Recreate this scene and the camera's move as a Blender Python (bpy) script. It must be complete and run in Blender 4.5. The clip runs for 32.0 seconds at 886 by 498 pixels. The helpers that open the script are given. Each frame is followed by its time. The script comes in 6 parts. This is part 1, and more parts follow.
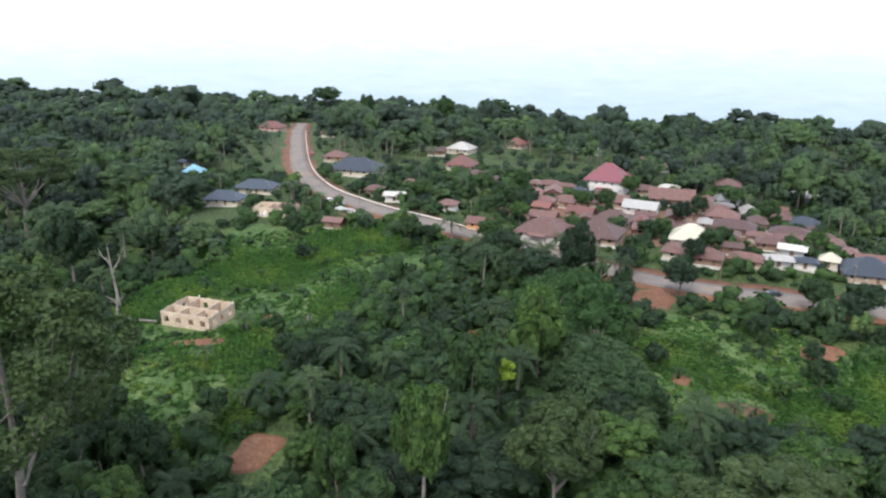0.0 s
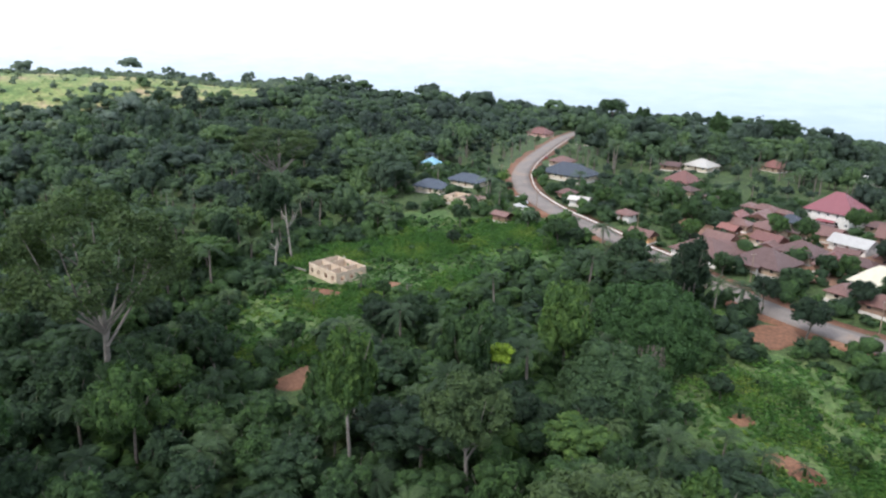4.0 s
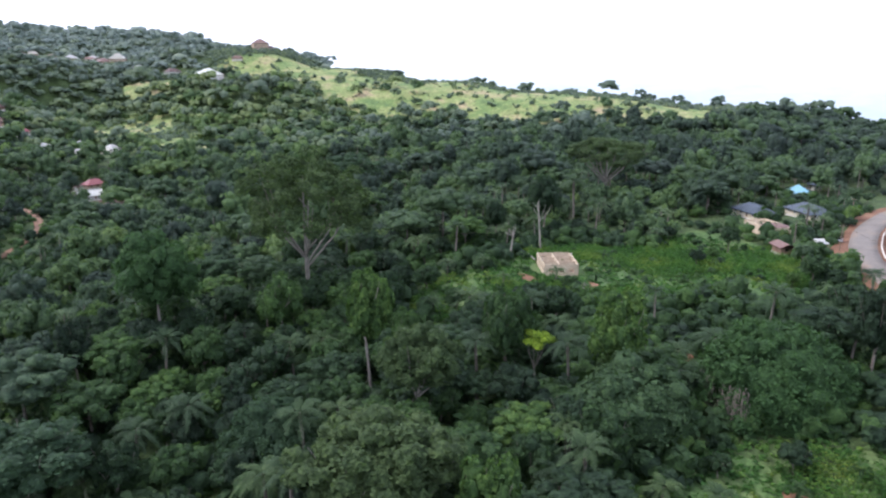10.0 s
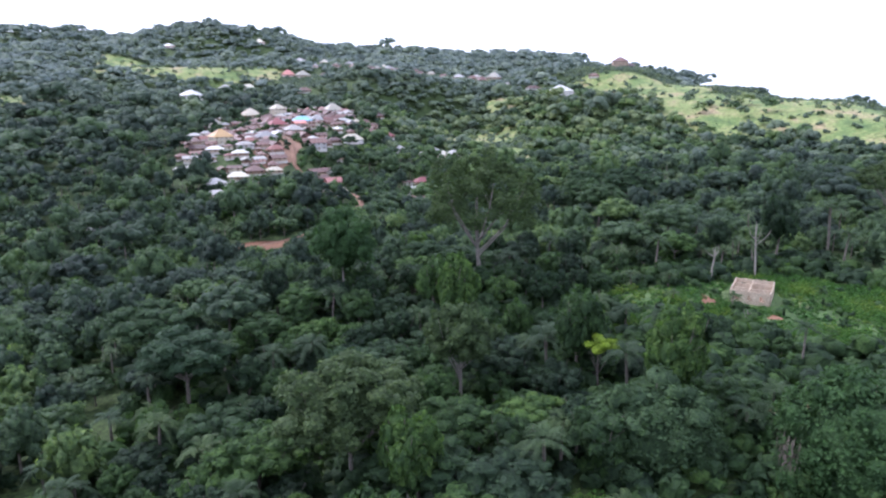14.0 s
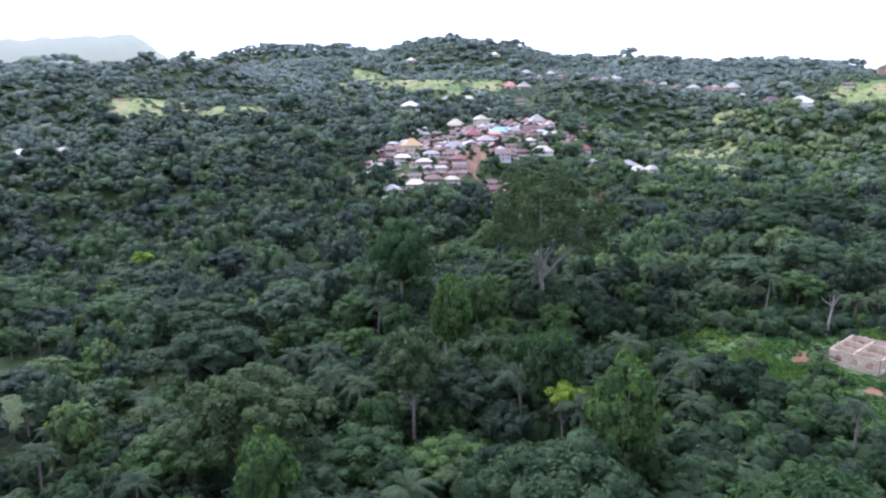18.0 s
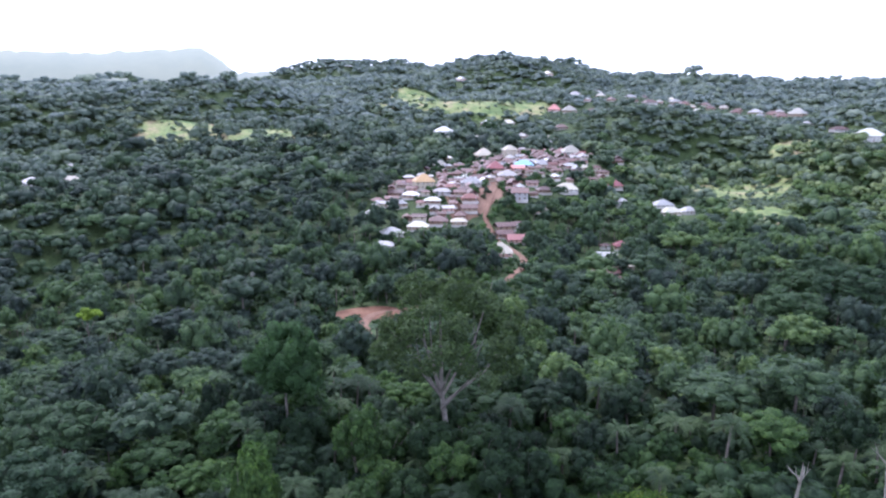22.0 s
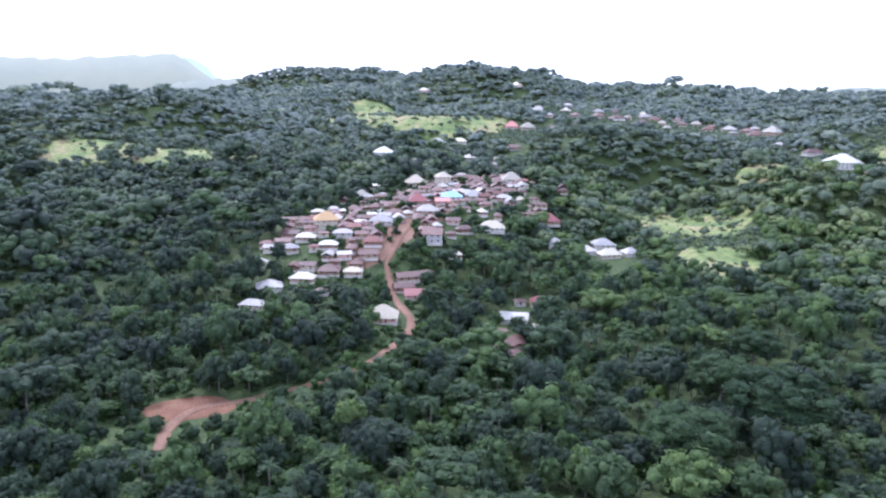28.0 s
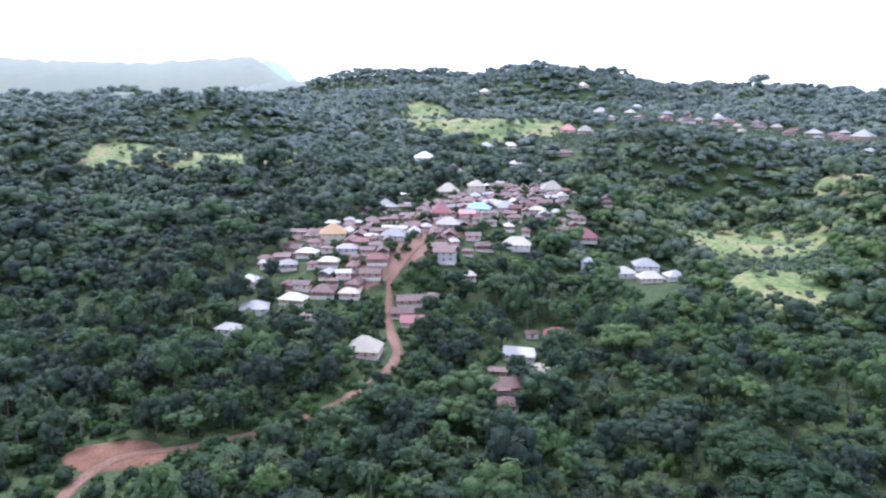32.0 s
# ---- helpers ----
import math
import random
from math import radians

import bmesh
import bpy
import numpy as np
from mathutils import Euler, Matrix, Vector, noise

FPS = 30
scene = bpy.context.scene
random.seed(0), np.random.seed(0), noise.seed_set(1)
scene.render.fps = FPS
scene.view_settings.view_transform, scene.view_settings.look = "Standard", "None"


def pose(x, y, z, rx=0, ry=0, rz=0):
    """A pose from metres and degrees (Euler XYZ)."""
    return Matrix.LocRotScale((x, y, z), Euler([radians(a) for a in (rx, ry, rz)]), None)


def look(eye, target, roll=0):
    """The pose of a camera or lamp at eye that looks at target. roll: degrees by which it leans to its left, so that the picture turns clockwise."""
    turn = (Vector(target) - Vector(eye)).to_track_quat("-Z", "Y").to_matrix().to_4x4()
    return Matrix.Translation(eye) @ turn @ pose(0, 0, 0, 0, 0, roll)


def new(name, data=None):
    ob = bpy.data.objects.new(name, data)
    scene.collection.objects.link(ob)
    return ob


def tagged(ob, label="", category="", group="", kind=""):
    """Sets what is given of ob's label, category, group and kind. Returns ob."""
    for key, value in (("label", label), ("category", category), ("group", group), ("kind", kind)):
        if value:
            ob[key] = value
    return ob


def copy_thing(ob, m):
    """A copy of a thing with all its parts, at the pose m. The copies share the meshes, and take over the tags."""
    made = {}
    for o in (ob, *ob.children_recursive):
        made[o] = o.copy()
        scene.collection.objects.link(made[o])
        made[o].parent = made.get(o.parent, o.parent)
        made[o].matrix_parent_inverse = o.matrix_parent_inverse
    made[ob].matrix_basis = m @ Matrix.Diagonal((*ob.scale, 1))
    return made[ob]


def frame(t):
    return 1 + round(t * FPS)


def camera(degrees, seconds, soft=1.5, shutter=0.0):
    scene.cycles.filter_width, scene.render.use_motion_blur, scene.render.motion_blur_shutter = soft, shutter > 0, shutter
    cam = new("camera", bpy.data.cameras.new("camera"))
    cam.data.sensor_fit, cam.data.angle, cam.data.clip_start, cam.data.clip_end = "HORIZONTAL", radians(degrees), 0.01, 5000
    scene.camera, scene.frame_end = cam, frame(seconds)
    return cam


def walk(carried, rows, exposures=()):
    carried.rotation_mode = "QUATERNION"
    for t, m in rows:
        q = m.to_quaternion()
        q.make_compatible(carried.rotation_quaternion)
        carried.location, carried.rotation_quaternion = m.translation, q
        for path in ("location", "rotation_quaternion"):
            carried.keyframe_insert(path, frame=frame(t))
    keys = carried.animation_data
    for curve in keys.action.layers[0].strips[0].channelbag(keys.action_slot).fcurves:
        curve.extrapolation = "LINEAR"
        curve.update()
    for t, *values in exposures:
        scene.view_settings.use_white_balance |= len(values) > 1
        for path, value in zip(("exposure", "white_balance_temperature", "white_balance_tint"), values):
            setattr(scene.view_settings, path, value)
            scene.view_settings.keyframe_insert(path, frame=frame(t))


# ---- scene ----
cam = camera(64.39, 32.0, soft=2.3)
# seconds, x, y, z, heading, pitch, roll
PATH = [
    (0, 0.00, 0.00, 100.00, -0.00, -17.62, 0.35),
    (0.5, 7.79, -1.25, 99.88, 3.52, -17.52, 0.47),
    (1, 15.56, -2.20, 99.71, 6.97, -17.42, 0.59),
    (1.5, 23.36, -2.69, 99.49, 10.39, -17.29, 0.68),
    (2, 31.05, -2.65, 99.25, 13.83, -17.15, 0.74),
    (2.5, 38.81, -2.15, 98.96, 17.30, -17.03, 0.76),
    (3, 46.53, -1.35, 98.56, 20.80, -16.91, 0.76),
    (3.5, 54.09, -0.11, 98.05, 24.34, -16.80, 0.76),
    (5.5, 82.74, 10.12, 95.86, 38.30, -16.24, 0.62),
    (6, 89.37, 13.86, 95.29, 41.82, -16.07, 0.57),
    (6.5, 95.72, 18.11, 94.68, 45.35, -15.90, 0.50),
    (7, 101.76, 22.69, 94.19, 48.86, -15.74, 0.43),
    (7.5, 107.58, 27.57, 93.81, 52.34, -15.58, 0.34),
    (8, 113.14, 32.62, 93.47, 55.75, -15.44, 0.25),
    (8.5, 118.46, 37.98, 93.25, 59.30, -15.27, 0.16),
    (9, 123.49, 43.77, 92.99, 62.79, -15.11, 0.10),
    (9.5, 128.21, 49.97, 92.70, 66.31, -14.94, 0.07),
    (10, 132.55, 56.41, 92.31, 69.86, -14.76, 0.03),
    (10.5, 136.37, 63.10, 91.96, 73.43, -14.60, -0.02),
    (11, 139.77, 70.09, 91.59, 77.05, -14.43, -0.10),
    (11.5, 142.84, 77.41, 91.23, 80.73, -14.25, -0.17),
    (12, 145.44, 84.95, 90.81, 84.37, -14.07, -0.22),
    (12.5, 147.57, 92.57, 90.34, 88.30, -13.86, -0.23),
    (13, 149.18, 100.20, 89.81, 92.42, -13.65, -0.21),
    (13.5, 150.24, 107.85, 89.34, 96.43, -13.43, -0.17),
    (14, 150.71, 115.55, 89.05, 100.82, -13.23, -0.12),
    (14.5, 150.53, 123.27, 88.84, 105.83, -13.08, -0.06),
    (15, 149.66, 131.07, 88.53, 106.95, -13.00, -0.02),
    (15.5, 147.75, 138.34, 88.14, 106.93, -12.95, -0.01),
    (17.5, 129.07, 160.48, 87.50, 112.51, -12.58, -0.27),
    (18, 122.56, 164.19, 88.93, 121.24, -12.30, -0.24),
    (18.5, 115.60, 167.50, 90.47, 123.29, -12.10, -0.15),
    (19, 108.62, 170.19, 91.66, 123.54, -12.02, -0.07),
    (19.5, 101.38, 172.39, 93.52, 124.80, -11.89, 0.03),
    (20, 93.94, 174.20, 95.94, 125.69, -11.78, 0.14),
    (20.5, 86.43, 175.74, 98.58, 126.38, -11.69, 0.23),
    (21, 78.91, 177.01, 101.26, 126.85, -11.63, 0.29),
    (21.5, 71.32, 178.16, 104.02, 126.89, -11.58, 0.35),
    (22, 63.77, 179.22, 106.59, 126.90, -11.54, 0.38),
    (22.5, 56.10, 180.18, 109.16, 126.89, -11.50, 0.39),
    (23, 48.26, 181.01, 111.72, 126.90, -11.46, 0.39),
    (23.5, 40.33, 181.73, 114.22, 126.91, -11.42, 0.40),
    (24, 32.38, 182.39, 116.56, 126.92, -11.37, 0.42),
    (24.5, 24.39, 183.01, 118.71, 126.91, -11.30, 0.47),
    (25, 16.43, 183.59, 120.47, 126.91, -11.23, 0.55),
    (25.5, 8.52, 184.12, 121.59, 126.90, -11.25, 0.61),
    (27.5, -23.16, 185.89, 122.91, 126.74, -11.27, 0.68),
    (28, -31.20, 186.31, 123.27, 126.74, -11.28, 0.63),
    (28.5, -39.29, 186.71, 123.63, 127.14, -11.30, 0.58),
    (29, -47.35, 187.09, 123.96, 128.03, -11.31, 0.53),
    (29.5, -55.38, 187.51, 124.24, 129.63, -11.31, 0.50),
    (30, -63.27, 187.87, 124.44, 129.62, -11.30, 0.47),
    (30.5, -71.04, 188.21, 124.60, 129.62, -11.29, 0.45),
    (31, -78.71, 188.51, 124.76, 129.59, -11.28, 0.45),
    (31.5, -86.30, 188.68, 124.96, 130.05, -11.29, 0.46),
    (32, -93.95, 188.81, 125.28, 133.50, -11.26, 0.47),
]
walk(cam, [(t, pose(x, y, z, 90 + pitch, 0, yaw) @ pose(0, 0, 0, 0, 0, roll)) for t, x, y, z, yaw, pitch, roll in PATH],
     exposures=[(0.0, 0.66, 5800, 12), (10.0, 0.76, 5550, 17), (15.0, 0.90, 5300, 24), (22.0, 0.95, 5150, 26), (32.0, 0.90, 5150, 25)])

# ---------- light: bright thin cloud, a veiled sun in the south-west
SUN_HEADING, SUN_HEIGHT = 158.0, 52.0
world = bpy.data.worlds.new("sky")
scene.world = world
world.use_nodes = True
wn = world.node_tree.nodes
wn.clear()
w_out, w_bg, w_sky = wn.new("ShaderNodeOutputWorld"), wn.new("ShaderNodeBackground"), wn.new("ShaderNodeTexSky")
w_sky.sky_type, w_sky.sun_disc = "NISHITA", False
w_sky.sun_elevation, w_sky.sun_rotation = radians(SUN_HEIGHT), radians(-SUN_HEADING)
w_sky.dust_density, w_sky.air_density, w_sky.altitude = 6.0, 1.2, 300
w_gain, w_mix = wn.new("ShaderNodeVectorMath"), wn.new("ShaderNodeMix")
w_gain.operation, w_gain.inputs[3].default_value = "SCALE", 0.10
w_mix.data_type, w_mix.inputs[0].default_value = "RGBA", 0.62
w_mix.inputs[7].default_value = (1.50, 1.54, 1.60, 1)      # cloud cover
wl = world.node_tree.links
wl.new(w_sky.outputs[0], w_gain.inputs[0])
wl.new(w_gain.outputs[0], w_mix.inputs[6])
wl.new(w_mix.outputs[2], w_bg.inputs[0])
wl.new(w_bg.outputs[0], w_out.inputs[0])

sun_data = bpy.data.lights.new("sun", "SUN")
sun_data.energy, sun_data.angle, sun_data.color = 1.9, radians(11), (1.0, 0.93, 0.80)
sun = new("sun", sun_data)
sh, se = radians(SUN_HEADING), radians(SUN_HEIGHT)
sun_way = Vector((-math.sin(sh) * math.cos(se), math.cos(sh) * math.cos(se), math.sin(se)))
sun.matrix_world = look((0, 0, 500), Vector((0, 0, 500)) - sun_way)

# ---------- lie of the land: heights (x, y, z) fitted to the camera's views, joined by smooth weights
NEAR_SPOTS = [
    (70, 136, 18), (60, 185, 28), (-60, 168, 27), (-20, 265, 34), (-76, 258, 33), (32, 227, 31), (90, 235, 31),
    (70, 297, 31), (-50, 336, 35), (-108, 300, 31), (-148, 240, 27), (-61, 86, 20), (11, 122, 25), (-3, 90, 18),
    (120, 80, 12), (30, 20, 8), (-118, 20, 10), (160, 250, 24), (250, 330, 12), (-95, 200, 27), (0, 345, 33),
]
FAR_SPOTS = [
    (-376, 287, 20), (-250, 330, 28), (-318, 12, 5), (-371, 2, 15), (-118, 729, 22), (150, 560, 20), (60, 610, 19), (240, 520, 27), (-341, 681, 27), (-474, 648, 45), (-650, 480, 57), (-733, 384, 69), (-860, 280, 84),
    (-757, 92, 74), (-940, 170, 112), (-339, 15, 8), (-289, -41, 22), (-479, -138, 55), (-391, -135, 46),
    (-609, -323, 71), (-571, -143, 61), (-480, 0, 22), (-210, -396, 42), (-972, -349, 121), (-1000, -787, 150),
    (-181, -46, 6), (-310, 90, 4), (-83, -129, -6), (-1215, -640, 196), (-1580, -120, 146), (-1400, -170, 134), (-1800, -20, 152), (-1750, 260, 96), (-820, -449, 112),
    (-558, -536, 76), (-1250, 250, 110), (-190, 130, 8), (-500, 150, 20), (-820, -156, 98), (-674, -27, 24),
    (-555, -700, 132), (-430, -770, 112), (-1340, -1200, 206), (-1650, -400, 166), (-1020, -1180, 140), (-820, -900, 118), (-760, -1450, 110), (-600, -1000, 130),
]


def height(x, y):
    """Ground height at x, y (arrays or numbers)."""
    x, y = np.asarray(x, float), np.asarray(y, float)
    top = bottom = 0.0
    for px, py, pz in NEAR_SPOTS + FAR_SPOTS:
        soft = 900.0 if (px, py, pz) in NEAR_SPOTS else 2500.0
        w = 1.0 / ((x - px) ** 2 + (y - py) ** 2 + soft) ** 2
        top, bottom = top + w * pz, bottom + w
    z = top / bottom
    # the plateau breaks off to the low plain in the north and east
    edge = np.maximum(0, y - 665 + np.maximum(0, x + 60) * 0.6 + np.maximum(0, -x - 440) * 0.25)
    z = z - 330 * (1 - np.exp(-(edge / 420) ** 2))
    # behind the crest of the open ridge the land falls away, to fit the camera's skyline
    behind = np.maximum(0, (x + 935) * -0.719 + (y - 171) * 0.696 - 15)
    along = np.clip(((x + 935) * 0.696 + (y - 171) * 0.719 + 330) / 220, 0, 1)
    z = z - behind * 0.26 * along
    return z


# ---------- materials
def node_material(name, roughness=0.8, metallic=0.0):
    m = bpy.data.materials.new(name)
    m.use_nodes = True
    b = m.node_tree.nodes["Principled BSDF"]
    b.inputs["Roughness"].default_value, b.inputs["Metallic"].default_value = roughness, metallic
    return m, m.node_tree.nodes, m.node_tree.links, b


def noise_of(n, l, scale, detail=4.0, rough=0.6, where=None):
    t = n.new("ShaderNodeTexNoise")
    t.inputs["Scale"].default_value, t.inputs["Detail"].default_value, t.inputs["Roughness"].default_value = scale, detail, rough
    if where is not None:
        l.new(where, t.inputs["Vector"])
    return t.outputs["Fac"]


def ramp_of(n, l, fac, stops):
    r = n.new("ShaderNodeValToRGB")
    e = r.color_ramp.elements
    while len(e) < len(stops):
        e.new(0.5)
    for el, (p, c) in zip(e, stops):
        el.position, el.color = p, (*c, 1)
    l.new(fac, r.inputs[0])
    return r.outputs[0]


def blend(n, l, a, b, fac, mode="MIX"):
    x = n.new("ShaderNodeMix")
    x.data_type, x.blend_type = "RGBA", mode
    for sock, v in ((x.inputs[0], fac), (x.inputs[6], a), (x.inputs[7], b)):
        if isinstance(v, (int, float)):
            sock.default_value = v
        elif isinstance(v, tuple):
            sock.default_value = (*v, 1)
        else:
            l.new(v, sock)
    return x.outputs[2]


def arith(n, l, op, a, b):
    x = n.new("ShaderNodeMath")
    x.operation = op
    for sock, v in ((x.inputs[0], a), (x.inputs[1], b)):
        if isinstance(v, (int, float)):
            sock.default_value = v
        else:
            l.new(v, sock)
    return x.outputs[0]


def bumped(n, l, b, h, strength=0.4, distance=0.05):
    x = n.new("ShaderNodeBump")
    x.inputs["Strength"].default_value, x.inputs["Distance"].default_value = strength, distance
    l.new(h, x.inputs["Height"])
    l.new(x.outputs[0], b.inputs["Normal"])


def position_of(n):
    return n.new("ShaderNodeNewGeometry").outputs["Position"]


def two_scale(name, stops, scale, roughness=0.85, fine=9.0, depth=0.3, metallic=0.0, bump=0.4, world_space=False):
    """Coarse stains and fine grain in one colour range."""
    m, n, l, b = node_material(name, roughness, metallic)
    where = position_of(n) if world_space else n.new("ShaderNodeTexCoord").outputs["Object"]
    big, small = noise_of(n, l, scale, 5, 0.65, where), noise_of(n, l, scale * fine, 3, 0.6, where)
    col = ramp_of(n, l, big, stops)
    grain = ramp_of(n, l, small, [(0.3, (1 - depth,) * 3), (0.7, (1 + depth,) * 3)])
    l.new(blend(n, l, col, grain, 1.0, "MULTIPLY"), b.inputs["Base Color"])
    bumped(n, l, b, small, bump)
    b.inputs["Specular IOR Level"].default_value = 0.2
    return m


def foliage(name, stops, source, translucent=0.36, relief=1.0):
    """Leaves; the tone goes by tree (object) or by the mesh's own tone value."""
    m, n, l, b = node_material(name, 0.62)
    info = n.new("ShaderNodeObjectInfo").outputs["Random"]
    attr = n.new("ShaderNodeAttribute")
    attr.attribute_name = "tone"
    tone = info if source == "object" else attr.outputs["Fac"]
    island = n.new("ShaderNodeNewGeometry").outputs["Random Per Island"]
    fac = arith(n, l, "ADD", arith(n, l, "MULTIPLY", tone, 0.8), arith(n, l, "MULTIPLY", island, 0.2))
    col = ramp_of(n, l, fac, stops)
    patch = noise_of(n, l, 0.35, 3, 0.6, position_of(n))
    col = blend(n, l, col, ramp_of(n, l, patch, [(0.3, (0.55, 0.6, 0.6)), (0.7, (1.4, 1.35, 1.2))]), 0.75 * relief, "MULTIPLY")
    # leafy relief put in the colour too: darker hollows, lighter tufts along the bump
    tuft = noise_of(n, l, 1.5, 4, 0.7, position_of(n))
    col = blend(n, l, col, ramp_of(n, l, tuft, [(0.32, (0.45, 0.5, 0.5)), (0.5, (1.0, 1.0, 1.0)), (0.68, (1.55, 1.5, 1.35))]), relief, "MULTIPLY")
    bumped(n, l, b, tuft, 0.9 * relief, 0.5)
    l.new(col, b.inputs["Base Color"])
    b.inputs["Specular IOR Level"].default_value = 0.15
    tr = n.new("ShaderNodeBsdfTranslucent")
    l.new(blend(n, l, col, (1.15, 1.3, 0.65), 1.0, "MULTIPLY"), tr.inputs[0])
    mix = n.new("ShaderNodeMixShader")
    mix.inputs[0].default_value = translucent
    l.new(b.outputs[0], mix.inputs[1])
    l.new(tr.outputs[0], mix.inputs[2])
    l.new(mix.outputs[0], n["Material Output"].inputs[0])
    return m


# near greens are deepened, standing in for cloud shade over the near wood
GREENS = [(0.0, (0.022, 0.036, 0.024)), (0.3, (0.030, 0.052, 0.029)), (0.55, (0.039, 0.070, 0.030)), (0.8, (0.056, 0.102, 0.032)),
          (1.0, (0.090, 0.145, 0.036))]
# lifted, bluer copy of the near greens: some haze in the colour
MID_HAZE_GREENS = [(p, (c[0] * 1.46, c[1] * 1.28, c[2] * 1.68)) for p, c in GREENS]
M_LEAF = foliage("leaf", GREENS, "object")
M_LEAF_MASS = foliage("leaf_mass", MID_HAZE_GREENS, "attribute")
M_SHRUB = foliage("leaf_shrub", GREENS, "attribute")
# far leaves carry painted haze: paler, bluer and lower in contrast
M_LEAF_HILL_HAZE = foliage("leaf_hill_haze", [(0.0, (0.086, 0.114, 0.094)), (0.4, (0.104, 0.137, 0.106)), (0.7, (0.130, 0.168, 0.106)), (1.0, (0.195, 0.240, 0.098))], "attribute", relief=0.6)
M_LEAF_FAR_HAZE = foliage("leaf_far_haze", [(0.0, (0.150, 0.185, 0.174)), (0.4, (0.170, 0.208, 0.186)), (0.7, (0.200, 0.238, 0.182)), (1.0, (0.250, 0.295, 0.165))], "attribute", relief=0.4)
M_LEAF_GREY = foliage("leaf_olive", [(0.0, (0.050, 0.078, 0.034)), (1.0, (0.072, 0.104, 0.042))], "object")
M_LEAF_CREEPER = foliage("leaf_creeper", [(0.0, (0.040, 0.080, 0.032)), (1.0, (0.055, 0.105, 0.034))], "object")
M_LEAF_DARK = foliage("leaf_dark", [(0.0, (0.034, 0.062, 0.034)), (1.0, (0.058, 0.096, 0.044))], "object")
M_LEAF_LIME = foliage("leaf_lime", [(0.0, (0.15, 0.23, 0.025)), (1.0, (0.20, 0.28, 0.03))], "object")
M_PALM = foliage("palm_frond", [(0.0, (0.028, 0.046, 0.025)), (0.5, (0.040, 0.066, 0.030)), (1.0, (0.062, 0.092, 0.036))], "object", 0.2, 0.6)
# paler and bluer than palm_frond, for painted haze at middle distance
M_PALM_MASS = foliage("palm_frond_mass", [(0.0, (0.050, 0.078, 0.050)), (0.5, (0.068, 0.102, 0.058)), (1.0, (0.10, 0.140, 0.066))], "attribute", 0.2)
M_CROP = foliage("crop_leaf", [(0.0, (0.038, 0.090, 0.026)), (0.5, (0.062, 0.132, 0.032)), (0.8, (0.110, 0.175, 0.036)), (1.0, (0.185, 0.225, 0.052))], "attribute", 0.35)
M_BARK = two_scale("bark", [(0.3, (0.09, 0.075, 0.06)), (0.7, (0.2, 0.175, 0.145))], 0.8)
M_BARK_PALE = two_scale("bark_pale", [(0.3, (0.115, 0.10, 0.085)), (0.7, (0.22, 0.20, 0.17))], 0.8)
M_BARK_BLEACHED = two_scale("bark_bleached", [(0.3, (0.17, 0.15, 0.125)), (0.7, (0.31, 0.285, 0.24))], 0.8)
M_EARTH = two_scale("red_earth", [(0.25, (0.095, 0.046, 0.027)), (0.55, (0.155, 0.078, 0.045)), (0.8, (0.22, 0.130, 0.080))], 0.08, fine=14, world_space=True)
M_TRACK = two_scale("track_earth", [(0.25, (0.125, 0.068, 0.043)), (0.6, (0.195, 0.115, 0.076)), (0.85, (0.26, 0.168, 0.115))], 0.08, fine=14, world_space=True)
M_ASPHALT = two_scale("asphalt", [(0.25, (0.125, 0.105, 0.092)), (0.5, (0.165, 0.142, 0.124)), (0.62, (0.20, 0.155, 0.122)), (0.8, (0.215, 0.145, 0.105))], 0.12, fine=20, depth=0.15, world_space=True)
M_CONCRETE = two_scale("concrete", [(0.3, (0.42, 0.38, 0.33)), (0.7, (0.6, 0.56, 0.5))], 0.5)
M_BLOCK = two_scale("sandcrete", [(0.25, (0.36, 0.27, 0.19)), (0.55, (0.50, 0.40, 0.29)), (0.85, (0.60, 0.50, 0.39))], 0.35)
M_GRASS = two_scale("grass", [(0.2, (0.034, 0.062, 0.020)), (0.5, (0.056, 0.094, 0.028)), (0.66, (0.10, 0.125, 0.045)), (0.78, (0.14, 0.105, 0.06))], 0.06, fine=18, depth=0.5, world_space=True)
M_MEADOW = two_scale("meadow", [(0.3, (0.06, 0.10, 0.034)), (0.44, (0.12, 0.165, 0.05)), (0.54, (0.19, 0.205, 0.075)), (0.64, (0.26, 0.205, 0.115))], 0.03, fine=10, depth=0.4, world_space=True)
M_GROUND = two_scale("undergrowth", [(0.25, (0.028, 0.042, 0.015)), (0.5, (0.042, 0.064, 0.02)), (0.75, (0.066, 0.092, 0.028))], 0.12, fine=8, depth=0.6, bump=1.0, world_space=True)


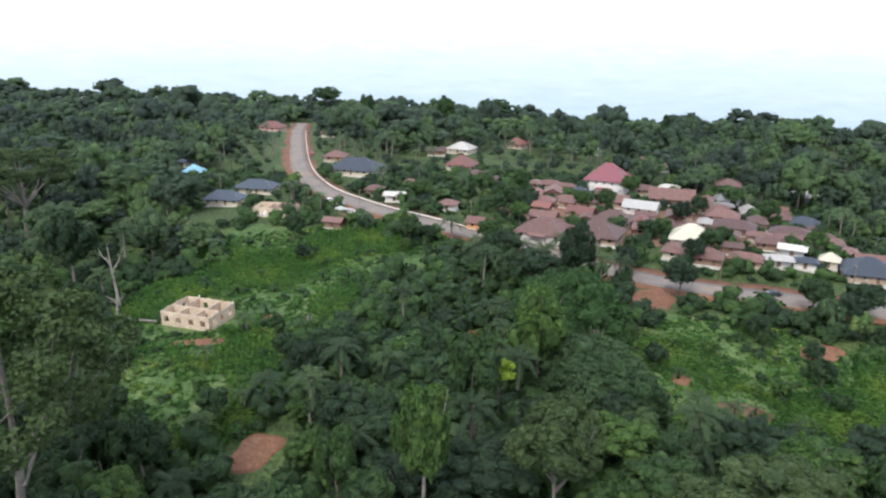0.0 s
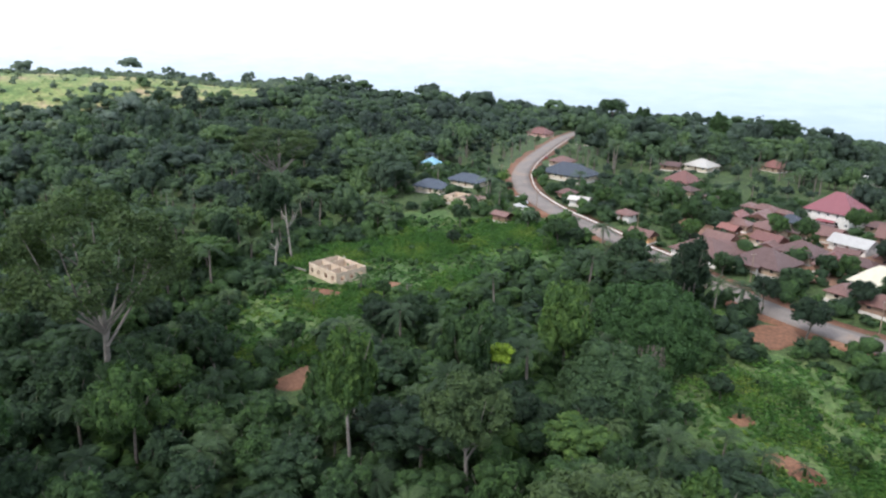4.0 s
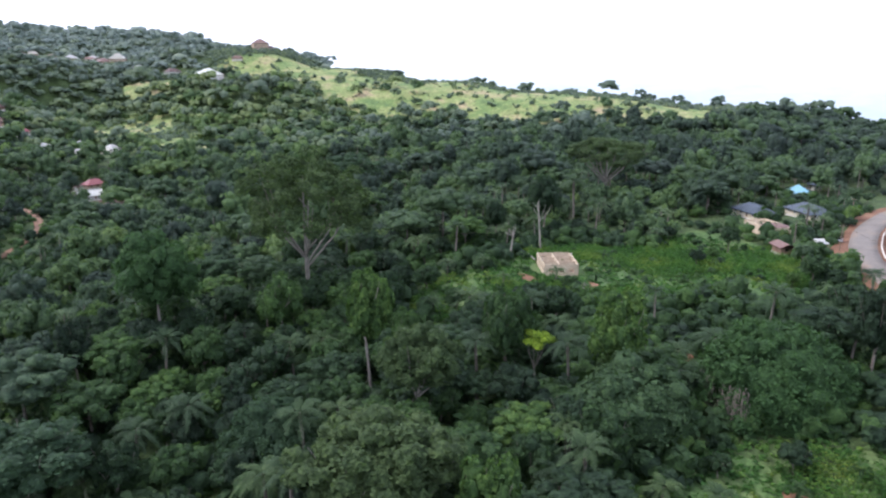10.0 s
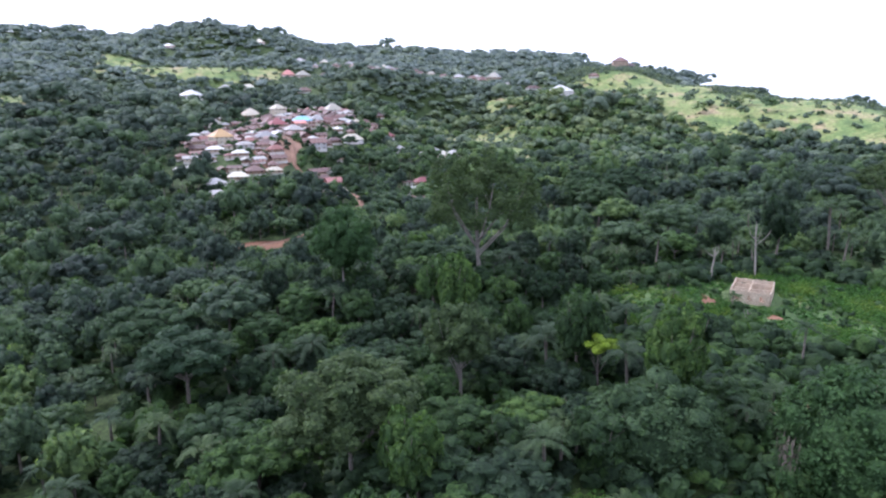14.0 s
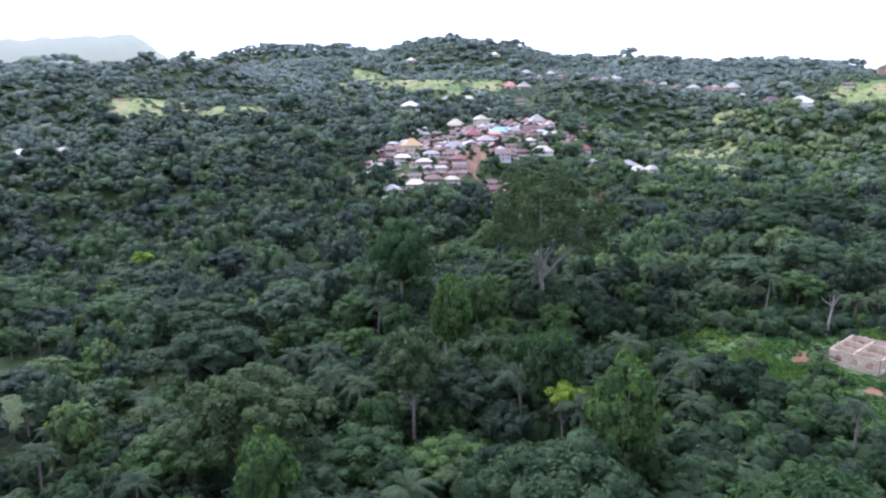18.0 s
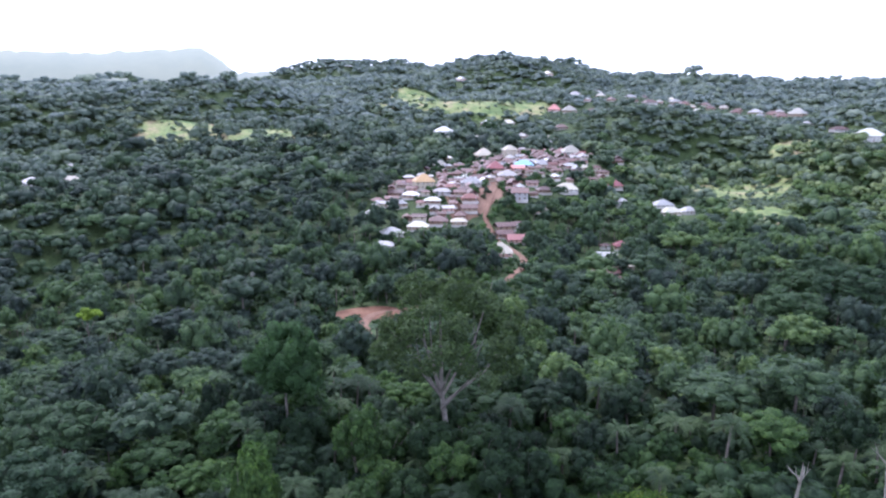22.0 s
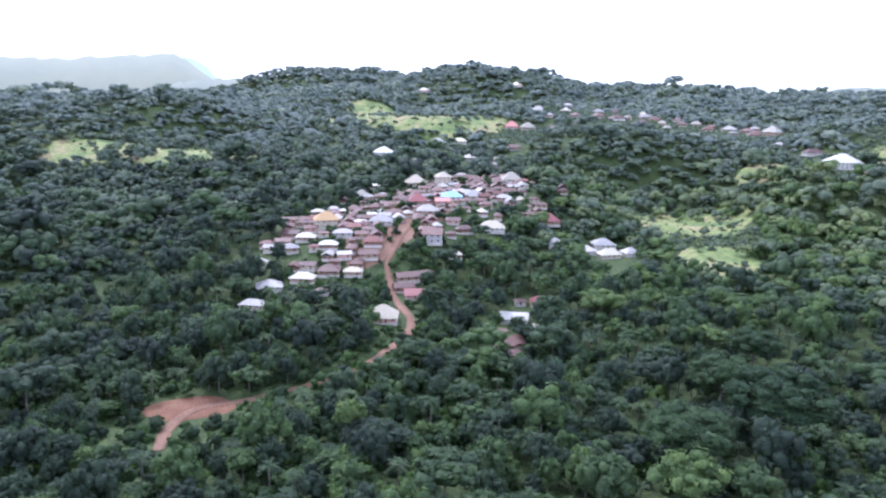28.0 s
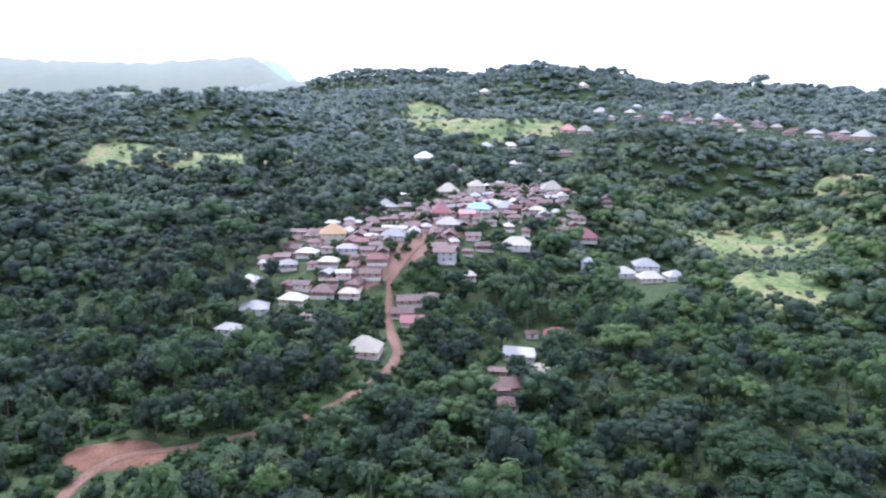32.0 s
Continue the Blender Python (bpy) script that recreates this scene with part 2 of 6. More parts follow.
def sheet_roof(name, stops, roughness=0.55, metallic=0.0):
    """Corrugated or long-span roofing sheet with streaks down the slope."""
    m, n, l, b = node_material(name, roughness, metallic)
    uv = n.new("ShaderNodeTexCoord").outputs["UV"]
    big = noise_of(n, l, 0.45, 5, 0.7, uv)
    stretch = n.new("ShaderNodeMapping")
    stretch.inputs["Scale"].default_value = (2.2, 0.25, 1)
    l.new(uv, stretch.inputs[0])
    streak = noise_of(n, l, 1.0, 4, 0.7, stretch.outputs[0])
    fac = arith(n, l, "ADD", arith(n, l, "MULTIPLY", big, 0.55), arith(n, l, "MULTIPLY", streak, 0.45))
    col = ramp_of(n, l, fac, stops)
    tint = n.new("ShaderNodeObjectInfo").outputs["Random"]
    col = blend(n, l, col, ramp_of(n, l, tint, [(0.0, (0.55, 0.58, 0.62)), (0.35, (0.8, 0.8, 0.8)), (0.7, (1.0, 0.98, 0.95)), (1.0, (1.2, 1.25, 1.25))]), 1.0, "MULTIPLY")
    l.new(col, b.inputs["Base Color"])
    wave = n.new("ShaderNodeTexWave")
    wave.inputs["Scale"].default_value = 1.3
    l.new(uv, wave.inputs[0])
    bumped(n, l, b, wave.outputs[1], 0.5, 0.06)
    return m


ROOF = {
    "rust": sheet_roof("roof_rust", [(0.25, (0.070, 0.032, 0.025)), (0.5, (0.113, 0.053, 0.041)), (0.66, (0.148, 0.087, 0.066)), (0.8, (0.205, 0.152, 0.119))]),
    "redbrown": sheet_roof("roof_redbrown", [(0.25, (0.119, 0.040, 0.032)), (0.5, (0.162, 0.060, 0.045)), (0.8, (0.212, 0.096, 0.070))]),
    "purple": sheet_roof("roof_purple", [(0.25, (0.170, 0.044, 0.052)), (0.6, (0.212, 0.064, 0.073)), (0.85, (0.246, 0.088, 0.091))], 0.45),
    "slate": sheet_roof("roof_slate", [(0.25, (0.018, 0.023, 0.034)), (0.6, (0.029, 0.038, 0.053)), (0.85, (0.050, 0.059, 0.072))], 0.45),
    "zinc": sheet_roof("roof_zinc", [(0.2, (0.275, 0.258, 0.229)), (0.5, (0.396, 0.373, 0.333)), (0.8, (0.516, 0.488, 0.437))], 0.4),
    "grey": sheet_roof("roof_grey", [(0.2, (0.180, 0.164, 0.147)), (0.5, (0.271, 0.250, 0.231)), (0.8, (0.369, 0.335, 0.301))], 0.5),
    "cream": sheet_roof("roof_cream", [(0.2, (0.297, 0.258, 0.187)), (0.5, (0.396, 0.353, 0.265)), (0.8, (0.468, 0.421, 0.328))], 0.5),
    "blue": sheet_roof("roof_blue", [(0.2, (0.128, 0.272, 0.360)), (0.6, (0.192, 0.352, 0.435)), (0.85, (0.288, 0.424, 0.480))], 0.45),
    "pink": sheet_roof("roof_pink", [(0.2, (0.360, 0.128, 0.101)), (0.5, (0.480, 0.192, 0.158)), (0.85, (0.544, 0.264, 0.216))], 0.5),
    "red": sheet_roof("roof_red", [(0.2, (0.225, 0.045, 0.046)), (0.5, (0.315, 0.075, 0.072)), (0.85, (0.375, 0.128, 0.111))], 0.5),
    "orange": sheet_roof("roof_orange", [(0.2, (0.304, 0.176, 0.064)), (0.5, (0.384, 0.240, 0.096)), (0.85, (0.432, 0.304, 0.144))], 0.5),
}


def plaster(name, c):
    lo, hi = tuple(v * 0.72 for v in c), tuple(min(0.85, v * 1.1) for v in c)
    return two_scale("plaster_" + name, [(0.25, lo), (0.55, c), (0.85, hi)], 0.6, 0.9, depth=0.1, bump=0.15)


WALL = {
    "white": plaster("white", (0.60, 0.57, 0.52)), "tan": plaster("tan", (0.38, 0.28, 0.20)), "mud": plaster("mud", (0.24, 0.155, 0.11)),
    "cream": plaster("cream", (0.52, 0.45, 0.34)), "pink": plaster("pink", (0.58, 0.36, 0.30)), "orange": plaster("orange", (0.60, 0.34, 0.16)),
    "grey": plaster("grey", (0.45, 0.43, 0.41)),
}
M_GLASS, _n, _l, _b = node_material("window_glass", 0.15)
_b.inputs["Base Color"].default_value = (0.02, 0.025, 0.03, 1)
M_FRAME = two_scale("painted_wood", [(0.3, (0.13, 0.08, 0.055)), (0.7, (0.2, 0.13, 0.09))], 1.5)
M_WHITE = two_scale("white_paint", [(0.3, (0.7, 0.7, 0.69)), (0.7, (0.8, 0.8, 0.79))], 1.0, 0.5, depth=0.05)
M_TIMBER = two_scale("timber", [(0.3, (0.14, 0.10, 0.07)), (0.7, (0.26, 0.2, 0.15))], 1.2)
M_TYRE, _n, _l, _b = node_material("tyre", 0.85)
_b.inputs["Base Color"].default_value = (0.02, 0.02, 0.02, 1)


def car_paint(name, c):
    m, n, l, b = node_material("car_paint_" + name, 0.3)
    b.inputs["Base Color"].default_value = (*c, 1)
    b.inputs["Coat Weight"].default_value = 0.6
    return m


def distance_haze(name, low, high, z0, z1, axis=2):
    """Backdrop of far land whose haze is painted on as a faint glow."""
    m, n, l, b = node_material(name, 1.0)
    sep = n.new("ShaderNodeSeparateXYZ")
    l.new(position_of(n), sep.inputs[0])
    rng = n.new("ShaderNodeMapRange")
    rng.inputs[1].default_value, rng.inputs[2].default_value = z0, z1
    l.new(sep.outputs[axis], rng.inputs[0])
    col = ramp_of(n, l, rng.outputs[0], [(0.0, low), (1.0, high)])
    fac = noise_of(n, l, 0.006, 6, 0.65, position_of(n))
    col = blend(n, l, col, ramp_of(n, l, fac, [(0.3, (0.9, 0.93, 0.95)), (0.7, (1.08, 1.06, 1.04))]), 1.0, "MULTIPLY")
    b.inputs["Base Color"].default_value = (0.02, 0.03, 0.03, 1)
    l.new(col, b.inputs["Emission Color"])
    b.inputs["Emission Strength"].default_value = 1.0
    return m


# ---------- building helpers
def raw_mesh(name, verts, tris, mats, index=None, tone=None, smooth=False):
    """A mesh from arrays of corners and triangles."""
    verts, tris = np.asarray(verts, np.float32), np.asarray(tris, np.int32)
    me = bpy.data.meshes.new(name)
    me.vertices.add(len(verts))
    me.vertices.foreach_set("co", verts.ravel())
    me.loops.add(tris.size)
    me.loops.foreach_set("vertex_index", tris.ravel())
    me.polygons.add(len(tris))
    me.polygons.foreach_set("loop_start", np.arange(0, tris.size, 3, dtype=np.int32))
    me.polygons.foreach_set("loop_total", np.full(len(tris), 3, np.int32))
    if index is not None:
        me.polygons.foreach_set("material_index", np.asarray(index, np.int32))
    me.polygons.foreach_set("use_smooth", np.full(len(tris), smooth) if isinstance(smooth, bool) else np.asarray(smooth, bool))
    if tone is not None:
        me.attributes.new("tone", "FLOAT", "POINT").data.foreach_set("value", np.asarray(tone, np.float32))
    for m in mats:
        me.materials.append(m)
    me.update(calc_edges=True)
    return me


def part(name, bm, material, parent, label=""):
    """Links a bmesh as one mesh object under a thing or a part."""
    me = bpy.data.meshes.new(name)
    bm.to_mesh(me)
    bm.free()
    me.materials.append(material)
    ob = new(name, me)
    ob.parent = parent
    if label:
        ob["label"] = label
    return ob


def box(bm, x0, y0, z0, x1, y1, z1):
    v = [bm.verts.new((x, y, z)) for z in (z0, z1) for x, y in ((x0, y0), (x1, y0), (x1, y1), (x0, y1))]
    for f in ((3, 2, 1, 0), (4, 5, 6, 7), (0, 1, 5, 4), (1, 2, 6, 5), (2, 3, 7, 6), (3, 0, 4, 7)):
        bm.faces.new([v[i] for i in f])


def boxes(*sizes):
    bm = bmesh.new()
    for s in sizes:
        box(bm, *s)
    return bm


def soft_line(points, step=3.0):
    """Points of a smooth line through the given plan points."""
    p = np.array(points, float)
    p = np.vstack([2 * p[0] - p[1], p, 2 * p[-1] - p[-2]])
    out = []
    for a, b, c, e in zip(p, p[1:], p[2:], p[3:]):
        n = max(2, int(np.linalg.norm(c - b) / step))
        for t in np.arange(n) / n:
            out.append(0.5 * (2 * b + (c - a) * t + (2 * a - 5 * b + 4 * c - e) * t ** 2 + (3 * b - a - 3 * c + e) * t ** 3))
    out.append(p[-2])
    return np.array(out)


def ribbon(name, line, left, right, lift, mat, label, skirt=0.6, rough_edge=0.0, seed=1):
    """A strip along a line, lying on the ground, with edges turned down."""
    d = np.gradient(line, axis=0)
    d /= np.linalg.norm(d, axis=1)[:, None]
    side = np.stack([-d[:, 1], d[:, 0]], 1)
    rng = np.random.default_rng(seed)
    wob = np.convolve(rng.normal(0, rough_edge, len(line) + 8), np.ones(5) / 3, "same")[:len(line)]
    wob2 = np.convolve(rng.normal(0, rough_edge, len(line) + 8), np.ones(5) / 3, "same")[:len(line)]
    rows = []
    mid_z = height(line[:, 0], line[:, 1])
    for k, f in enumerate((0.0, 0.0, 0.33, 0.67, 1.0, 1.0)):
        off = (left + wob) * (1 - f) + (right + wob2) * f
        q = line + side * off[:, None]
        z = np.maximum(height(q[:, 0], q[:, 1]), mid_z - 0.4) + (lift if 0 < k < 5 else lift - skirt)
        rows.append(np.column_stack([q, z]))
    v = np.stack(rows, 1).reshape(-1, 3)
    n, m = len(line), 6
    i = (np.arange(n - 1)[:, None] * m + np.arange(m - 1)).ravel()
    t = np.concatenate([np.stack([i, i + m, i + m + 1], 1), np.stack([i, i + m + 1, i + 1], 1)])
    ob = new(name, raw_mesh(name, v, t, [mat], smooth=True))
    return tagged(ob, label, "road", kind="structure")


def patch(name, x, y, rx, ry, turn, mat, label, category, lift=0.12, seed=0, wobble=0.25):
    """A piece of land of uneven outline, laid on the ground."""
    rng = np.random.default_rng(seed)
    na, nr = 40, 10
    a = np.arange(na) / na * 2 * np.pi
    r = 1 + sum(rng.normal(0, wobble / k) * np.sin(k * a + rng.uniform(0, 6.3)) for k in (2, 3, 4, 6, 9))
    c, s = math.cos(radians(turn)), math.sin(radians(turn))
    vs = []
    for k in range(nr + 1):
        f = k / nr
        lx, ly = rx * r * f * np.cos(a), ry * r * f * np.sin(a)
        px, py = x + lx * c - ly * s, y + lx * s + ly * c
        vs.append(np.column_stack([px, py, height(px, py) + (lift if k < nr else -0.3)]))
    v = np.vstack(vs)
    i = (np.arange(nr)[:, None] * na + np.arange(na)).ravel()
    j = (np.arange(nr)[:, None] * na + (np.arange(na) + 1) % na).ravel()
    t = np.concatenate([np.stack([i, i + na, j + na], 1), np.stack([i, j + na, j], 1)])
    return tagged(new(name, raw_mesh(name, v, t, [mat], smooth=True)), label, category, kind="structure")


# ---------- the ground: one sheet to the horizon
def lines(*runs):
    return np.unique(np.concatenate([np.arange(a, b + 1e-6, s) for a, b, s in runs]))


gx = lines((-4600, -1600, 250), (-1600, -460, 16), (-460, 300, 5), (300, 1000, 25), (1000, 4600, 300))
gy = lines((-4600, -1200, 250), (-1200, -220, 16), (-220, 460, 5), (460, 1200, 16), (1200, 4600, 300))
GX, GY = np.meshgrid(gx, gy, indexing="ij")
GZ = height(GX, GY)
i = (np.arange(len(gx) - 1)[:, None] * len(gy) + np.arange(len(gy) - 1)).ravel()
g_tris = np.concatenate([np.stack([i, i + len(gy), i + len(gy) + 1], 1), np.stack([i, i + len(gy) + 1, i + 1], 1)])
ground = new("ground", raw_mesh("ground", np.column_stack([GX.ravel(), GY.ravel(), GZ.ravel()]), g_tris, [M_GROUND], smooth=True))
tagged(ground, "rolling green ground of undergrowth under the forest", "ground", kind="structure")

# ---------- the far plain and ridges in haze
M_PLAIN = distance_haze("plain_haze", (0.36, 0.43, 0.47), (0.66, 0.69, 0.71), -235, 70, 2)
a0 = np.radians(np.arange(-70, 71, 4))
# outer rings rise like a bowl to fit the horizon the camera sees
v = np.vstack([np.column_stack([r * np.sin(a0), r * np.cos(a0), np.full(len(a0), z)]) for r, z in ((1350, -235.0), (1900, -232.0), (2700, -200.0), (3600, -110.0), (4700, 80.0))])
i = (np.arange(4)[:, None] * len(a0) + np.arange(len(a0) - 1)).ravel()
t = np.concatenate([np.stack([i, i + 1, i + len(a0) + 1], 1), np.stack([i, i + len(a0) + 1, i + len(a0)], 1)])
tagged(new("backdrop_plain", raw_mesh("backdrop_plain", v, t, [M_PLAIN])), "low plain curving up to the horizon, pale blue in haze", "backdrop", kind="structure")


def far_ridge(name, heading0, heading1, dist, profile, mat, seed, rough=3.0):
    """A ridge far off between two headings; profile gives its crest."""
    h = np.linspace(heading0, heading1, 90)
    rng = np.random.default_rng(seed)
    crest = np.array([profile((q - heading0) / (heading1 - heading0)) for q in h])
    crest = crest + np.convolve(rng.normal(0, rough, len(h) + 4), np.ones(3) / 3, "same")[:len(h)]
    rows = []
    for out, f in ((-420, -0.5), (-250, 0.25), (-110, 0.72), (0, 1.0), (160, 0.8)):
        x, y = -np.sin(np.radians(h)) * (dist + out), np.cos(np.radians(h)) * (dist + out)
        rows.append(np.column_stack([x, y, 60 + (crest - 60) * f + rng.normal(0, 3, len(h))]))
    v, n = np.vstack(rows), len(h)
    i = (np.arange(4)[:, None] * n + np.arange(n - 1)).ravel()
    t = np.concatenate([np.stack([i, i + 1, i + n + 1], 1), np.stack([i, i + n + 1, i + n], 1)])
    tagged(new(name, raw_mesh(name, v, t, [mat], smooth=True)), "far wooded ridge, blue-grey in haze", "backdrop", kind="structure")


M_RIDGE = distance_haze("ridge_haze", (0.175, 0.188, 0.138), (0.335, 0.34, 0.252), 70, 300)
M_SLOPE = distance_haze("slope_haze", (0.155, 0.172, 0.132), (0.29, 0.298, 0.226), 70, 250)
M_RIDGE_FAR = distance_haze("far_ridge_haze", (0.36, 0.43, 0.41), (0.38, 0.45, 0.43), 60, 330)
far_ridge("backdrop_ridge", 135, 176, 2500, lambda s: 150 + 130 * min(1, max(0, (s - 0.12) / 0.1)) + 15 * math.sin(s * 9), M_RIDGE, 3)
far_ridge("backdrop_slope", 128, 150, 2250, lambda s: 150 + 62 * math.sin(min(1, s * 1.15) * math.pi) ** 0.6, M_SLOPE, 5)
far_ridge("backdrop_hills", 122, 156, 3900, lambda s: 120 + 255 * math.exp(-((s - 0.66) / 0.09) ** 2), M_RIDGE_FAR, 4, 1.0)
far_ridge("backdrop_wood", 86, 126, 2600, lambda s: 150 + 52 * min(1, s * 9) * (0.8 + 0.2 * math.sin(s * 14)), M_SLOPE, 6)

# ---------- road, shoulders, tracks, fields
ROAD = soft_line([(-112, 560), (-102, 495), (-86, 412), (-69, 335), (-55, 299), (-38, 273), (-20, 253), (0, 240), (20, 226),
                  (44, 208), (58, 199), (72, 192), (95, 185), (130, 178), (175, 178)])
ribbon("road_shoulder", ROAD, 8.0, -7.5, 0.18, M_EARTH, "red-earth shoulders of the new road", rough_edge=0.9, seed=2)
ribbon("road", ROAD, 4.2, -4.2, 0.36, M_ASPHALT, "grey asphalt road dusted with red earth", seed=3)
ribbon("kerb_drain", soft_line(ROAD[::4], 3.0)[20:118], 5.6, 5.25, 0.55, M_CONCRETE, "pale concrete drain wall beside the road", seed=4)
TRACK = soft_line([(-150, -22), (-165, -38), (-180, -44), (-195, -36), (-211, -26), (-225, -19), (-243, -14), (-264, -16), (-286, -24), (-303, -38),
                   (-319, -61), (-338, -82), (-350, -94), (-372, -104), (-400, -118)])
ribbon("dirt_track", TRACK, 2.3, -2.3, 0.25, M_TRACK, "red dirt track climbing to the village", rough_edge=0.5, seed=5)
patch("track_fork", -179, -47, 19, 12, -50, M_EARTH, "wide bare fork of the red dirt track", "road", 0.2, 1, 0.15)
FIELDS = [(-55, 182, 38, 30, 20), (-40, 220, 44, 18, -18), (-54, 140, 22, 26, -10), (70, 147, 32, 26, -10), (105, 130, 34, 30, 0), (58, 124, 17, 12, 10)]
for k, (x, y, rx, ry, turn) in enumerate(FIELDS):
    patch("field", x, y, rx, ry, turn, M_GRASS, "bright green farmland of low crops and grass", "field", 0.10 + 0.02 * k, 10 + k)
MEADOWS = [(-640, -5, 76, 62, 20), (-402, -527, 60, 42, -20), (-482, -458, 88, 40, -8), (-800, -440, 155, 88, 92), (-802, 192, 95, 82, 46), (-666, 306, 118, 98, 46), (-572, 406, 105, 84, 46),
           (-491, 505, 92, 65, 46), (-515, 58, 42, 34, 20), (-775, 35, 52, 34, 40), (-880, -590, 70, 46, 60)]
for k, (x, y, rx, ry, turn) in enumerate(MEADOWS):
    patch("meadow", x, y, rx, ry, turn, M_MEADOW, "sunny yellow-green grass slope", "field", 0.6 + 0.05 * k, 30 + k, 0.16)
VILLAGES = [(72, 252, 72, 42, -18), (-425, -140, 135, 48, 20)]
for k, (x, y, rx, ry, turn) in enumerate(VILLAGES):
    patch("village_yards", x, y, rx * 0.78, ry * 0.66, turn, M_TRACK, "trodden bare earth yards between the houses", "ground", 0.14, 70 + k)
SOIL = [(-36, 117, 4.6, 6.5, -25), (67, 137, 7, 3, -28), (95, 160, 6, 4, 0), (58, 182, 6, 10, -30), (-58, 155, 7, 2, 5), (56, 148, 3, 2, 0), (9, 160, 2, 6, 20), (-748, 118, 17, 11, 0), (-690, 300, 16, 7, 46), (-640, 400, 18, 5, 46), (-33, 152, 4, 2, 10), (-44, 170, 3, 2, 0)]
for k, (x, y, rx, ry, turn) in enumerate(SOIL):
    patch("bare_earth", x, y, rx, ry, turn, M_EARTH, "patch of bare red earth", "ground", 0.3, 50 + k)

# ---------- trees
def ball(n):
    ico = bmesh.new()
    bmesh.ops.create_icosphere(ico, subdivisions=n, radius=1)
    v, t = np.array([q.co[:] for q in ico.verts]), np.array([[q.index for q in f.verts] for f in ico.faces])
    ico.free()
    return v, t


BALL = {1: ball(1), 2: ball(2)}


def without_underside(v, t):
    t = t[v[t].mean(1)[:, 2] > -0.25]
    used = np.unique(t)
    return v[used], np.searchsorted(used, t)


BALL[0] = without_underside(*BALL[1])
BALL["round"] = without_underside(*BALL[2])


def lobe_crown(rng, lobes, flat, leaves, size, core=0.0, spread=0.66, single=False, fine=1, heart=0.72, wild=0.36, lobe=0):
    """Leaf sprays over the many lobes of a crown about 1 wide and high (-0.5 to 0.5). Returns corners, triangles and which are leaves."""
    V, T, base = [], [], 0
    iv, it = BALL[lobe]
    low = np.array([1, 1, flat])
    centres, radii, outs = [], [], []
    k0 = rng.uniform(0, 6.28)
    for k in range(lobes):
        zz = 1 - 1.45 * (k + 0.5) / lobes
        a = k0 + k * 2.39996 + rng.uniform(-0.5, 0.5)
        u = np.array([math.cos(a) * math.sqrt(max(0, 1 - zz * zz)), math.sin(a) * math.sqrt(max(0, 1 - zz * zz)), zz])
        c = u * 0.5 * spread * rng.uniform(0.72, 1.12)
        centres.append(c * low), radii.append(rng.uniform(0.75, 1.3) * 0.66 / math.sqrt(lobes + 3)), outs.append(u)
    if heart > 0:
        q = BALL[fine][0] * 0.5 * spread * heart * rng.uniform(0.8, 1.1, (len(BALL[fine][0]), 1)) * low
        V.append(q), T.append(BALL[fine][1])
        base = len(q)
    if core > 0:
        for c, r in zip(centres, radii):
            q = iv * r * core * rng.uniform(0.6, 1.25, (len(iv), 1)) + c
            V.append(q), T.append(it + base)
            base += len(q)
    solid = sum(len(t) for t in T)
    w = np.array(radii) ** 2
    which = rng.choice(lobes, leaves, p=w / w.sum())
    u = rng.normal(size=(leaves, 3)) + np.array(outs)[which] * 0.9 + np.array([0, 0, 0.35])
    u /= np.linalg.norm(u, axis=1)[:, None]
    c = np.array(centres)[which] + u * (np.array(radii)[which] * rng.uniform(0.7, 1.18, leaves))[:, None]
    inner = rng.random(leaves) < (0.3 if heart > 0 else 0.0)
    c[inner] = (u * 0.5 * spread * (heart + 0.06) * rng.uniform(0.95, 1.15, (leaves, 1)) * low)[inner]
    nrm = u + rng.normal(0, wild, (leaves, 3)) + np.array([0, 0, 0.25])
    nrm /= np.linalg.norm(nrm, axis=1)[:, None]
    a = np.cross(nrm, rng.normal(size=(leaves, 3)))
    a /= np.linalg.norm(a, axis=1)[:, None]
    b = np.cross(nrm, a)
    s = (size * rng.uniform(0.55, 1.35, leaves))[:, None]
    droop = nrm * s * -0.18
    if single:
        V.append(np.stack([c - a * s * 0.55 + droop, c + a * s * 0.5 - b * s * 0.3, c + b * s * 0.55], 1).reshape(-1, 3))
        j = np.arange(leaves) * 3 + base
        T.append(np.stack([j, j + 1, j + 2], 1))
    else:
        V.append(np.stack([c - a * s * 0.5 + droop, c - b * s * 0.36, c + a * s * 0.5 + droop, c + b * s * 0.36], 1).reshape(-1, 3))
        j = np.arange(leaves) * 4 + base
        T += [np.stack([j, j + 1, j + 2], 1), np.stack([j, j + 2, j + 3], 1)]
    T = np.vstack(T)
    return np.vstack(V), T, np.arange(len(T)) < solid


def tube(points, radii, sides=6):
    """A tapered tube through the points."""
    P, V = np.array(points, float), []
    for k, p in enumerate(P):
        d = P[min(k + 1, len(P) - 1)] - P[max(k - 1, 0)]
        d /= np.linalg.norm(d)
        a = np.cross(d, (0.3, 1, 0.2))
        a /= np.linalg.norm(a)
        b = np.cross(d, a)
        t = np.arange(sides) / sides * 2 * np.pi
        V.append(p + radii[k] * (np.cos(t)[:, None] * a + np.sin(t)[:, None] * b))
    i = (np.arange(len(P) - 1)[:, None] * sides + np.arange(sides)).ravel()
    j = (np.arange(len(P) - 1)[:, None] * sides + (np.arange(sides) + 1) % sides).ravel()
    return np.vstack(V), np.concatenate([np.stack([i, j, j + sides], 1), np.stack([i, j + sides, i + sides], 1)])


